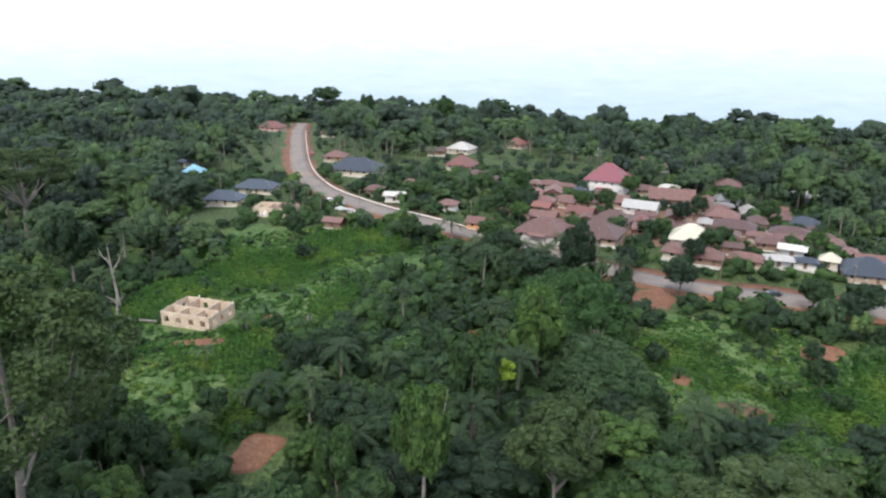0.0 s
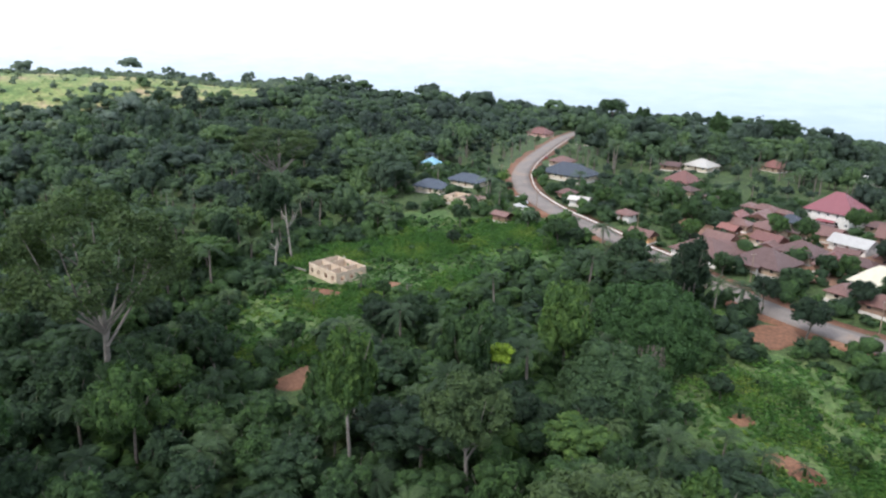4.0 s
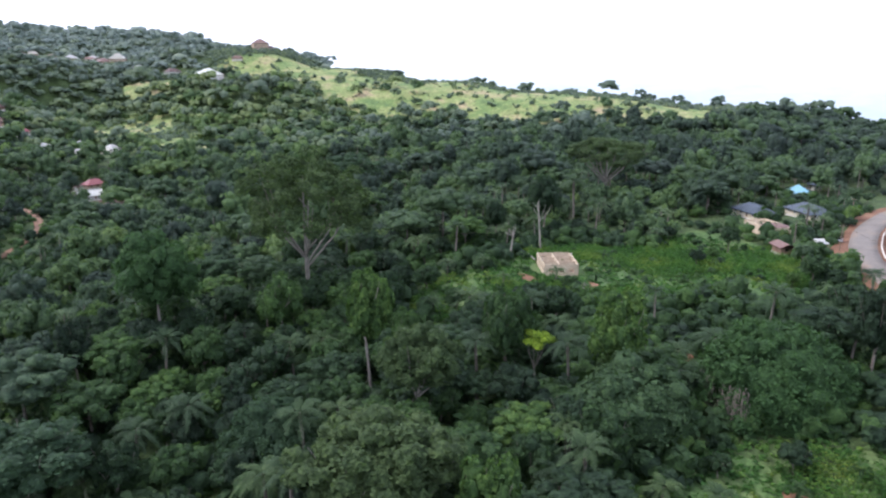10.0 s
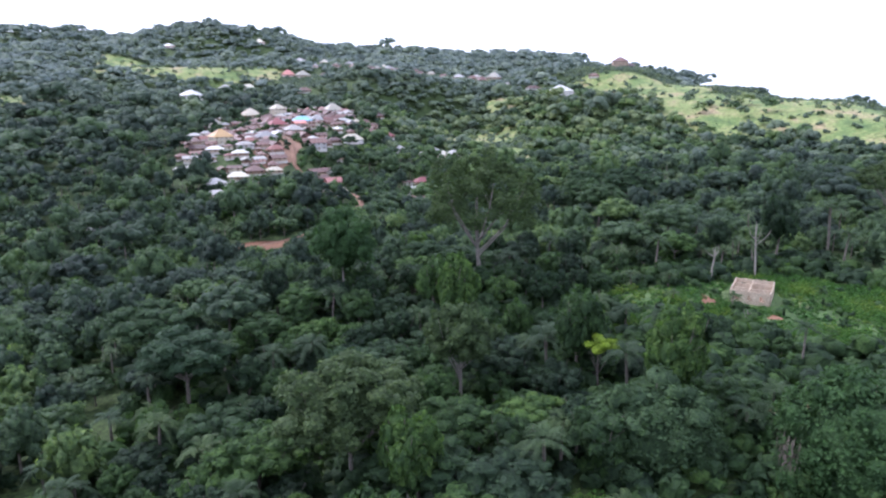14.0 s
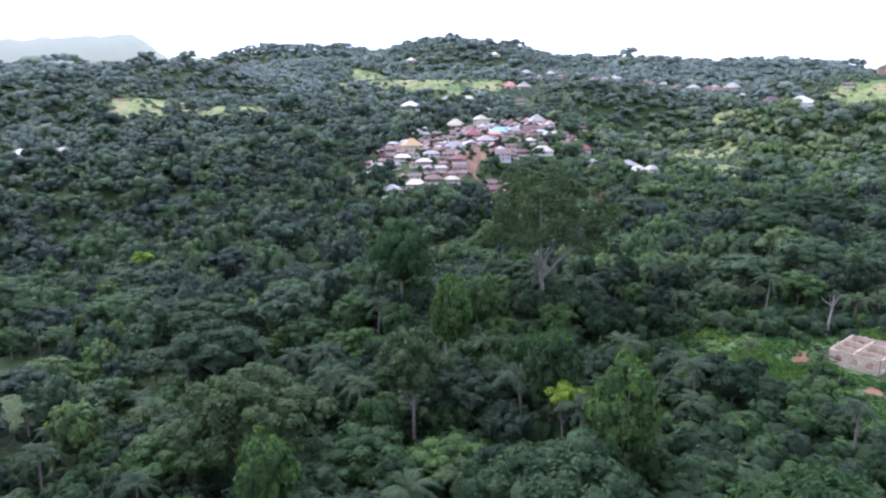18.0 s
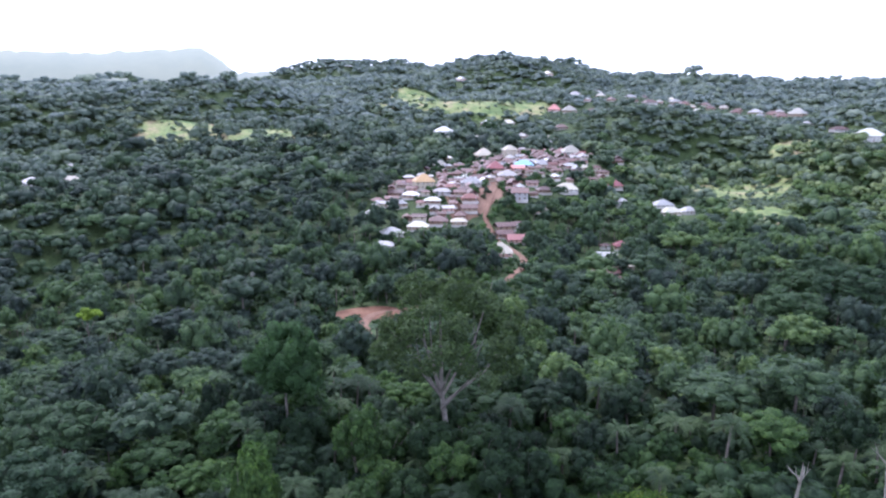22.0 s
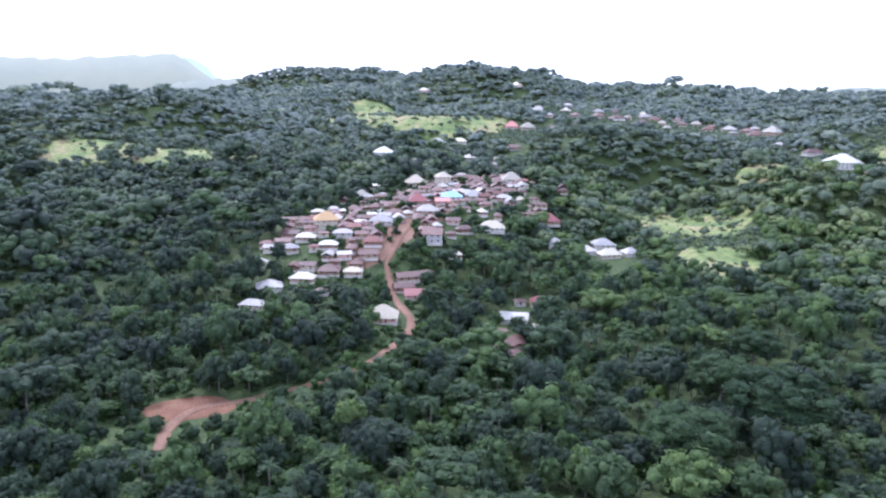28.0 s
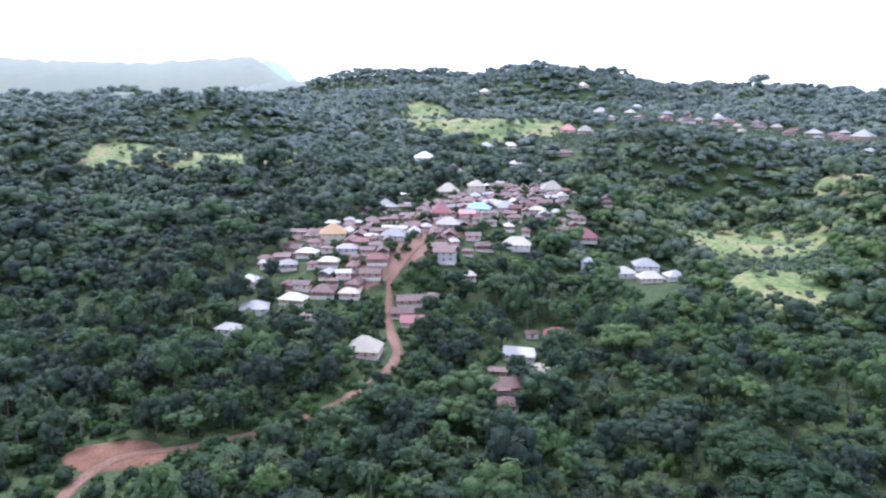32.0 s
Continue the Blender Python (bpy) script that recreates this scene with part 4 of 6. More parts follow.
house(-14, 297, 5, -16, 'rust', 'cream', 1, 1, 0.6, False, 'houses of the roadside village')
house(-4, 378, 9, -5, 'rust', 'mud', 1, 0, 0.6, False, 'houses of the roadside village')
house(-79, 292, 16, -11, 'slate', 'cream', 1, 1, 0.6, False, 'houses of the roadside village')
house(-86, 270, 14, -6, 'slate', 'cream', 1, 1, 0.6, False, 'houses of the roadside village')
house(-117, 326, 8, -19, 'blue', 'white', 1, 1, 0.9, False, 'houses of the roadside village')
house(-131, 351, 6, -10, 'slate', 'white', 1, 1, 0.6, False, 'houses of the roadside village')
house(-38, 237, 6, -18, 'rust', 'mud', 1, 0, 0.6, False, 'houses of the roadside village')
house(-120, 497, 16, -18, 'redbrown', 'pink', 1, 1, 0.6, False, 'houses of the roadside village')
house(-74, 455, 9, -15, 'rust', 'cream', 1, 1, 0.6, False, 'houses of the roadside village')
house(-206, 681, 17, -18, 'cream', 'tan', 1, 0, 0.6, False, 'houses of the roadside village')
house(-357, 714, 20, -11, 'cream', 'white', 1, 0, 0.6, False, 'houses of the roadside village')
house(-266, 572, 16, -7, 'cream', 'tan', 1, 0, 0.6, False, 'houses of the roadside village')
# small dwellings crowded between the larger ones
crowd = random.Random(5)
for k in range(46):
    for _ in range(40):
        hx, hy = crowd.uniform(35, 140), crowd.uniform(208, 296)
        hy += (90 - hx) * 0.25
        if all((hx - q[0]) ** 2 + (hy - q[1]) ** 2 > (q[2] + 2.6) ** 2 for q in HOUSES) and not near_line(np.array([hx]), np.array([hy]), ROAD, 15)[0]:
            house(hx, hy, crowd.choice((6, 7, 9)), -24 + crowd.uniform(-10, 10) + crowd.choice((0, 90)), crowd.choice(("rust",) * 10 + ("redbrown", "grey")), crowd.choice(("tan", "mud", "cream")), 1, crowd.choice((0, 1)), 0.6, False, "houses of the roadside village")
            break


# ---------- the hill village
house(-360, -158, 15, 140, 'orange', 'cream', 2, 1, 0.9, False, 'houses of the hill village')
house(-335, -150, 12, 121, 'zinc', 'tan', 1, 1, 0.6, False, 'houses of the hill village')
house(-319, -148, 10, 144, 'grey', 'tan', 1, 1, 0.9, False, 'houses of the hill village')
house(-295, -152, 14, 120, 'zinc', 'cream', 1, 1, 0.6, False, 'houses of the hill village')
house(-390, -134, 16, 123, 'grey', 'white', 1, 1, 0.9, False, 'houses of the hill village')
house(-378, -143, 7, 134, 'zinc', 'cream', 1, 1, 0.6, False, 'houses of the hill village')
house(-352, -134, 12, 130, 'grey', 'grey', 1, 1, 0.6, False, 'houses of the hill village')
house(-367, -124, 10, 127, 'rust', 'white', 1, 1, 0.6, False, 'houses of the hill village')
house(-451, -211, 11, 129, 'cream', 'white', 1, 1, 0.9, False, 'houses of the hill village')
house(-489, -232, 10, 127, 'zinc', 'tan', 1, 1, 0.6, False, 'houses of the hill village')
house(-519, -209, 17, 143, 'cream', 'tan', 1, 1, 0.9, False, 'houses of the hill village')
house(-577, -257, 14, 141, 'cream', 'tan', 1, 1, 0.9, False, 'houses of the hill village')
house(-603, -321, 20, 143, 'zinc', 'white', 2, 1, 0.9, False, 'houses of the hill village')
house(-522, -181, 12, 143, 'cream', 'cream', 3, 1, 0.9, False, 'houses of the hill village')
house(-473, -136, 16, 123, 'blue', 'white', 1, 1, 0.6, False, 'houses of the hill village')
house(-449, -150, 14, 130, 'red', 'tan', 1, 1, 0.9, False, 'houses of the hill village')
house(-456, -132, 10, 137, 'pink', 'pink', 1, 0, 0.6, False, 'houses of the hill village')
house(-433, -128, 15, 128, 'grey', 'tan', 1, 1, 0.9, False, 'houses of the hill village')
house(-567, -139, 17, 132, 'cream', 'white', 1, 1, 0.9, False, 'houses of the hill village')
house(-495, -130, 13, 131, 'grey', 'grey', 1, 1, 0.9, False, 'houses of the hill village')
house(-676, -222, 13, 142, 'cream', 'tan', 1, 1, 0.6, False, 'houses of the hill village')
house(-654, -213, 11, 141, 'grey', 'grey', 1, 1, 0.6, False, 'houses of the hill village')
house(-663, -251, 13, 143, 'zinc', 'cream', 1, 1, 0.9, False, 'houses of the hill village')
house(-733, -314, 16, 121, 'cream', 'cream', 1, 1, 0.6, False, 'houses of the hill village')
house(-720, -339, 15, 124, 'zinc', 'tan', 1, 1, 0.9, False, 'houses of the hill village')
house(-826, -274, 18, 128, 'cream', 'tan', 1, 1, 0.9, False, 'houses of the hill village')
house(-818, -293, 17, 117, 'pink', 'pink', 1, 1, 0.9, False, 'houses of the hill village')
house(-940, -324, 20, 125, 'grey', 'cream', 1, 1, 0.9, False, 'houses of the hill village')
house(-722, -231, 15, 124, 'rust', 'tan', 1, 1, 0.6, True, 'houses of the hill village')
house(-503, -66, 15, 127, 'red', 'tan', 1, 1, 0.9, False, 'houses of the hill village')
house(-493, -78, 8, 117, 'rust', 'cream', 1, 0, 0.6, False, 'houses of the hill village')
house(-524, -116, 11, 140, 'rust', 'mud', 1, 0, 0.6, False, 'houses of the hill village')
house(-512, -97, 7, 142, 'cream', 'cream', 1, 1, 0.9, False, 'houses of the hill village')
house(-423, -88, 11, 140, 'rust', 'mud', 1, 1, 0.6, False, 'houses of the hill village')
house(-444, -79, 17, 126, 'cream', 'white', 1, 1, 0.6, False, 'houses of the hill village')
house(-390, -90, 12, 122, 'rust', 'grey', 2, 0, 0.9, False, 'houses of the hill village')
house(-390, -72, 8, 142, 'cream', 'tan', 1, 1, 0.6, False, 'houses of the hill village')
house(-470, -43, 8, 130, 'zinc', 'white', 2, 1, 0.9, False, 'houses of the hill village')
house(-508, -23, 15, 131, 'zinc', 'white', 1, 1, 0.9, False, 'houses of the hill village')
house(-483, -25, 13, 138, 'zinc', 'white', 1, 1, 0.9, False, 'houses of the hill village')
house(-485, -8, 14, 141, 'cream', 'cream', 1, 1, 0.6, False, 'houses of the hill village')
house(-500, 1, 11, 143, 'zinc', 'white', 1, 1, 0.9, False, 'houses of the hill village')
house(-286, -41, 14, 127, 'cream', 'pink', 1, 1, 0.9, False, 'houses of the hill village')
house(-331, -57, 11, 133, 'pink', 'pink', 1, 0, 0.6, False, 'houses of the hill village')
house(-346, -75, 13, 144, 'rust', 'tan', 1, 0, 0.6, False, 'houses of the hill village')
house(-359, -71, 7, 129, 'rust', 'white', 1, 1, 0.6, False, 'houses of the hill village')
house(-334, -68, 11, 141, 'rust', 'mud', 1, 0, 0.6, False, 'houses of the hill village')
house(-325, -99, 10, 128, 'cream', 'tan', 1, 1, 0.6, False, 'houses of the hill village')
house(-316, -110, 12, 128, 'rust', 'mud', 1, 1, 0.9, False, 'houses of the hill village')
house(-295, -94, 7, 119, 'rust', 'white', 1, 1, 0.6, False, 'houses of the hill village')
house(-281, -122, 13, 143, 'zinc', 'white', 1, 1, 0.9, False, 'houses of the hill village')
house(-260, -110, 12, 117, 'grey', 'cream', 1, 1, 0.6, False, 'houses of the hill village')
house(-300, -115, 13, 119, 'cream', 'tan', 1, 1, 0.6, False, 'houses of the hill village')
house(-192, -148, 8, 140, 'zinc', 'white', 1, 1, 0.9, False, 'houses of the hill village')
house(-377, -1, 12, 124, 'red', 'tan', 1, 1, 0.6, False, 'houses of the hill village')
house(-370, -11, 6, 133, 'rust', 'white', 1, 1, 0.6, False, 'houses of the hill village')
house(-347, -1, 14, 118, 'zinc', 'grey', 1, 0, 0.6, False, 'houses of the hill village')
house(-315, 13, 16, 142, 'rust', 'tan', 1, 0, 0.6, True, 'houses of the hill village')
house(-338, 16, 10, 133, 'cream', 'cream', 1, 1, 0.9, False, 'houses of the hill village')
house(-303, 27, 8, 128, 'rust', 'cream', 1, 1, 0.9, False, 'houses of the hill village')
house(-326, 3, 7, 127, 'rust', 'tan', 1, 0, 0.6, False, 'houses of the hill village')
house(-243, -473, 14, 143, 'zinc', 'white', 2, 1, 0.9, False, 'houses of the hill village')
house(-207, -398, 17, 143, 'cream', 'tan', 1, 1, 0.6, False, 'houses of the hill village')
house(-186, -416, 15, 117, 'zinc', 'white', 1, 1, 0.9, False, 'houses of the hill village')
# the crowded middle of the hill village, roof by roof
crowd = random.Random(8)
for k in range(165):
    for _ in range(40):
        f = crowd.random()
        hx, hy = -312 - 262 * f + crowd.gauss(0, 8), -138 - 10 * math.sin(f * 3) + crowd.gauss(0, 25)
        if hy > -78:
            continue
        if all((hx - q[0]) ** 2 + (hy - q[1]) ** 2 > (q[2] + 2.6) ** 2 for q in HOUSES) and not near_line(np.array([hx]), np.array([hy]), TRACK, 9)[0]:
            house(hx, hy, crowd.choice((6, 8, 9, 11)), 131 + crowd.uniform(-12, 12) + crowd.choice((0, 90)), crowd.choice(("rust",) * 9 + ("redbrown", "grey", "zinc")),
                  crowd.choice(("tan", "mud", "cream", "pink")), 1, crowd.choice((0, 1)), 0.6, False, "houses of the hill village")
            break

# ---------- houses on the far ridges
house(-1085, -410, 16, 88, 'rust', 'pink', 1, 1, 0.9, False, 'houses on the far ridges')
house(-1027, -601, 15, 77, 'zinc', 'pink', 1, 1, 0.9, False, 'houses on the far ridges')
house(-1145, -485, 16, 87, 'cream', 'pink', 1, 1, 0.9, False, 'houses on the far ridges')
house(-1016, -266, 16, 105, 'grey', 'tan', 1, 1, 0.9, False, 'houses on the far ridges')
house(-1110, -281, 15, 109, 'rust', 'tan', 1, 1, 0.9, False, 'houses on the far ridges')
house(-976, -219, 20, 149, 'rust', 'white', 1, 1, 0.6, False, 'houses on the far ridges')
house(-992, -188, 16, 114, 'rust', 'tan', 1, 1, 0.9, False, 'houses on the far ridges')
house(-1045, -190, 16, 118, 'rust', 'tan', 1, 1, 0.9, False, 'houses on the far ridges')
house(-1042, -150, 15, 98, 'rust', 'tan', 1, 1, 0.9, False, 'houses on the far ridges')
house(-1069, -138, 14, 98, 'cream', 'tan', 1, 1, 0.6, False, 'houses on the far ridges')
house(-1061, -114, 12, 91, 'rust', 'tan', 1, 1, 0.6, False, 'houses on the far ridges')
house(-1051, -87, 18, 91, 'zinc', 'tan', 1, 1, 0.9, False, 'houses on the far ridges')
house(-1047, -62, 17, 80, 'rust', 'pink', 1, 1, 0.6, False, 'houses on the far ridges')
house(-1000, -21, 20, 80, 'cream', 'tan', 2, 1, 0.9, False, 'houses on the far ridges')
house(-852, -252, 10, 121, 'rust', 'tan', 1, 1, 0.9, False, 'houses on the far ridges')
house(-883, -236, 10, 126, 'rust', 'white', 1, 1, 0.6, False, 'houses on the far ridges')
house(-1150, -385, 17, 111, 'zinc', 'white', 1, 1, 0.6, False, 'houses on the far ridges')
house(-860, 51, 18, 129, 'rust', 'white', 1, 1, 0.6, False, 'houses on the far ridges')
house(-1000, -40, 18, 117, 'rust', 'tan', 1, 1, 0.9, False, 'houses on the far ridges')
house(-900, 10, 12, 125, 'zinc', 'cream', 1, 1, 0.9, False, 'houses on the far ridges')
house(-864, 133, 13, 78, 'rust', 'tan', 1, 1, 0.6, False, 'houses on the far ridges')
house(-880, 344, 16, 105, 'grey', 'pink', 1, 1, 0.6, False, 'houses on the far ridges')
house(-815, 423, 13, 89, 'cream', 'tan', 1, 1, 0.6, False, 'houses on the far ridges')
house(-960, -240, 14, 152, 'rust', 'tan', 1, 1, 0.9, False, 'houses on the far ridges')
house(-1005, -215, 10, 120, 'cream', 'pink', 1, 1, 0.9, False, 'houses on the far ridges')
house(-1020, -170, 11, 106, 'cream', 'pink', 1, 1, 0.6, False, 'houses on the far ridges')
house(-985, -150, 9, 135, 'cream', 'cream', 1, 1, 0.9, False, 'houses on the far ridges')
house(-1060, -210, 15, 138, 'grey', 'tan', 1, 1, 0.9, False, 'houses on the far ridges')
house(-1030, -110, 13, 121, 'rust', 'tan', 1, 1, 0.9, False, 'houses on the far ridges')
house(-1010, -70, 10, 124, 'grey', 'tan', 1, 1, 0.9, False, 'houses on the far ridges')
house(-1075, -60, 13, 114, 'grey', 'tan', 1, 1, 0.9, False, 'houses on the far ridges')
house(-930, -260, 12, 86, 'rust', 'tan', 1, 1, 0.9, False, 'houses on the far ridges')
house(-900, -285, 11, 136, 'grey', 'pink', 1, 1, 0.6, False, 'houses on the far ridges')
house(-960, -290, 12, 95, 'cream', 'pink', 1, 1, 0.9, False, 'houses on the far ridges')
house(-1085, -170, 13, 85, 'rust', 'cream', 1, 1, 0.9, False, 'houses on the far ridges')
house(-1100, -230, 11, 93, 'cream', 'white', 1, 1, 0.9, False, 'houses on the far ridges')
house(-766, 91, 26, 120, 'zinc', 'white', 2, 1, 0.9, False, 'houses on the far ridges')
house(-930, 170, 21, 94, 'rust', 'tan', 3, 1, 0.9, False, 'houses on the far ridges')
house(-945, 186, 14, 104, 'rust', 'tan', 1, 1, 0.9, False, 'houses on the far ridges')

for q in PROTO.values():
    drop_proto(q)

# ---------- the roofless block house in the farmland
def block_house(x, y, turn):
    thing = tagged(new("unfinished_house"), "roofless unfinished house of bare tan sandcrete blocks", "house")
    thing.matrix_basis = pose(x, y, float(height(x, y)) + 0.2, 0, 0, turn)
    w, d, h = 14.5, 11.0, 3.6
    c = [(-w / 2, -d / 2), (w / 2, -d / 2), (w / 2, d / 2), (-w / 2, d / 2)]
    for k in range(4):
        L = math.dist(c[k], c[(k + 1) % 4])
        ops = [(L * f - 0.72, L * f + 0.72, 0.95, 2.45) for f in ((0.12, 0.36, 0.62, 0.86) if L > 12 else (0.2, 0.5, 0.8))]
        if k == 2:
            ops[1] = (L * 0.4 - 0.6, L * 0.4 + 0.6, 0.1, 2.3)
        bm = bmesh.new()
        pierced_wall(bm, c[k], c[(k + 1) % 4], -1.8, h, 0.23, ops)
        part("outer_wall", bm, M_BLOCK, thing)
    for a, b, top, ops in (((-w / 2 + 0.23, -0.6), (w / 2 - 0.23, -0.6), 3.5, [(3.0, 3.9, 0.1, 2.2), (9.5, 10.4, 0.1, 2.2)]), ((-2.4, -d / 2 + 0.23), (-2.4, -0.6), 3.45, [(1.5, 2.4, 0.1, 2.2)]),
                      ((2.6, -d / 2 + 0.23), (2.6, -0.6), 3.4, [(1.5, 2.4, 0.1, 2.2)]), ((-3.6, -0.37), (-3.6, d / 2 - 0.23), 3.5, [(2.5, 3.4, 0.1, 2.2)]), ((3.0, -0.37), (3.0, d / 2 - 0.23), 3.45, [(2.5, 3.4, 0.1, 2.2)])):
        bm = bmesh.new()
        pierced_wall(bm, a, b, -0.2, top, 0.2, ops)
        part("partition_wall", bm, M_BLOCK, thing)
    part("floor_slab", boxes((-w / 2 + 0.23, -d / 2 + 0.23, -0.4, w / 2 - 0.23, d / 2 - 0.23, 0.06)), M_TRACK, thing)
    rng = random.Random(3)
    for k in range(26):
        side, f = rng.randrange(4), rng.uniform(0.05, 0.95)
        px, py = ((-w / 2 + w * f, -d / 2 + 0.12), (w / 2 - 0.12, -d / 2 + d * f), (-w / 2 + w * f, d / 2 - 0.12), (-w / 2 + 0.12, -d / 2 + d * f))[side]
        lx, ly = (0.23, 0.11) if side % 2 == 0 else (0.11, 0.23)
        part("loose_block", boxes((px - lx, py - ly, h - 0.002, px + lx, py + ly, h + 0.22)), M_BLOCK, thing)
    for k, (px, py) in enumerate(((-w / 2 + 0.5, -d / 2 + 0.12), (2.7, -d / 2 + 0.12), (-3.5, d / 2 - 0.12), (w / 2 - 0.5, d / 2 - 0.12))):
        part("column_stub", boxes((px - 0.16, py - 0.1, h, px + 0.16, py + 0.1, h + 0.25 + 0.3 * (k % 3))), M_CONCRETE, thing)
    HOUSES.append((x, y, 8))


block_house(-63, 168, -18)

for q in ((-36, 306, 8), (-112, 306, 6), (-77, 277, 7), (-81, 253, 7)):
    HOUSES.append(q)
HOUSES.append((-62, 254, 9))
HOUSES.append((-36, 251, 6))
# ---------- single trees of the near wood
rng = np.random.default_rng(21)
P_ROUND = [tree_proto("tree", 100 + k, 14, 12 + k % 3, 11, 18 + 3 * k, 0.85, 1100, 0.85, M_BARK, M_LEAF, 0.4, 0.32, label="broad-crowned green forest tree with a dense leafy crown") for k in range(5)]
P_TALL = [tree_proto("tall_tree", 120 + k, 23, 11 + k, 19, 22, 1.0, 1300, 0.85, M_BARK, M_LEAF, 0.5, 0.36, label="tall slender forest tree with a pale trunk", spread=0.66) for k in range(3)]
P_FLAT = [tree_proto("umbrella_tree", 130 + k, 16, 19, 9, 30, 0.55, 1500, 0.9, M_BARK, M_LEAF, 0.5, 0.4, limbs=8, label="spreading umbrella-shaped tree with layered foliage", spread=0.8) for k in range(2)]
P_PALM = [palm_proto("oil_palm", 140 + k, 7 + 2.5 * k, 5.9, "oil palm with arching dark green fronds", count=28) for k in range(3)]
P_BANANA = [palm_proto("banana_plant", 150 + k, 1.6, 2.8, "banana plant with broad light green leaves", M_LEAF, M_LEAF, 9, 0.55) for k in range(2)]

SPECIAL = []         # (x, y, clear radius)


def special(thing, x, y, r, turn=0.0, size=1.0, sink=0.3, tall=1.0):
    SPECIAL.append((x, y, r))
    return set_down(thing, x, y, turn, size, sink, tall)


p = tree_proto("giant_tree", 201, 50, 38, 32, 70, 0.95, 14000, 0.95, M_BARK_PALE, M_LEAF_GREY, 0.42, 0.8, limbs=8, label="giant forest tree with pale forked limbs and a thin crown", core=0, spread=0.84)
special(p, -63, 87, 5), drop_proto(p)
p = tree_proto("giant_tree", 202, 33, 37, 16, 60, 0.5, 8500, 1.2, M_BARK_PALE, M_LEAF_GREY, 0.42, 0.9, limbs=9, label="old spreading tree with thick pale limbs", core=0, spread=0.86)
special(p, -148, 240, 7), drop_proto(p)
p = tree_proto("olive_tree", 203, 27, 17, 16, 44, 0.9, 3600, 0.85, M_BARK_PALE, M_LEAF_GREY, 0.45, 0.4, label="pale olive-green tree with clustered foliage", spread=0.72)
special(p, 18, 94, 7), drop_proto(p)
p = tree_proto("olive_tree", 204, 27, 28, 18, 80, 0.75, 6500, 0.95, M_BARK_PALE, M_LEAF_GREY, 0.4, 0.5, label="wide olive-green tree with feathery layered foliage", spread=0.8)
special(p, 45, 79, 8), drop_proto(p)
p = tree_proto("creeper_tree", 205, 19, 35, 33, 150, 0.8, 12500, 0.85, M_BARK, M_LEAF_CREEPER, 0.3, 0.5, limbs=0, label="huge rounded tree mass overgrown with creepers", core=0.97, spread=0.8)
a = rng.choice((0.9, 3.4, 3.7, 4.3), 420) + rng.normal(0, 0.10, 420)
top = rng.uniform(2, 8, 420)
out_r = 15.2 * np.sqrt(np.clip(1 - ((top - 4) / 18.0) ** 2, 0.1, 1)) * rng.uniform(0.84, 0.97, 420)
hang = np.minimum(top, rng.uniform(3, 8, 420))
foot = np.column_stack([np.cos(a) * out_r, np.sin(a) * out_r, top])
wide = np.column_stack([-np.sin(a), np.cos(a), np.zeros(420)]) * rng.uniform(0.04, 0.11, (420, 1))
v = np.stack([foot - wide, foot + wide, foot * np.array([1.02, 1.02, 1]) - np.column_stack([np.zeros(420), np.zeros(420), hang])], 1).reshape(-1, 3)
q = new("vines", raw_mesh("vines", v, np.arange(1260).reshape(-1, 3), [M_BARK]))
q.parent, q["label"] = p, "hanging brown vines"
special(p, 32, 165, 16, 40, 1.0, 1.0), drop_proto(p)
p = tree_proto("broad_tree", 209, 18, 29, 24, 60, 0.9, 6500, 0.9, M_BARK, M_LEAF_DARK, 0.35, 0.5, limbs=0, label="broad dark green tree with a dense domed crown", core=0.9, spread=0.72)
special(p, 32, 131, 12, 15), special(p, -28, 152, 5, 80, 0.42), special(p, 0, 154, 5, 200, 0.4), special(p, 8, 68, 9, 120, 0.8), drop_proto(p)
p = tree_proto("dome_tree", 206, 38, 24, 29, 44, 1.0, 4200, 0.8, M_BARK_PALE, M_LEAF_CREEPER, 0.5, 0.45, limbs=0, label="tall dome-crowned tree on a long pale trunk", spread=0.62)
special(p, -47, 47, 6), drop_proto(p)
p = tree_proto("tall_tree", 207, 35, 11, 23, 34, 1.1, 3000, 0.9, M_BARK_PALE, M_LEAF, 0.62, 0.36, limbs=3, label="tall dark tree on a straight white trunk", spread=0.6)
special(p, -3, 90, 5), drop_proto(p)
p = tree_proto("lime_tree", 208, 17, 6.5, 4.5, 9, 0.8, 420, 0.8, M_BARK, M_LEAF_LIME, 0.5, 0.22, label="small tree with bright yellow-lime young leaves", spread=0.8)
special(p, 11, 122, 4, 0, 0.9), special(p, -83, -129, 4, 70, 1.3), drop_proto(p)
P_UMBRELLA = tree_proto("umbrella_tree", 135, 17, 19, 9, 46, 0.55, 3600, 0.75, M_BARK, M_LEAF_DARK, 0.5, 0.4, limbs=8, label="wide dark umbrella-shaped tree with layered foliage", spread=0.8)
for x, y, s in ((-266, 146, 1.9), (-232, 128, 1.6), (-300, 120, 1.5), (7, 25, 1.35), (-10, 5, 1.3), (-347, 120, 1.4), (-95, 62, 1.0)):
    special(P_UMBRELLA, x, y, 9, x * 3, s)


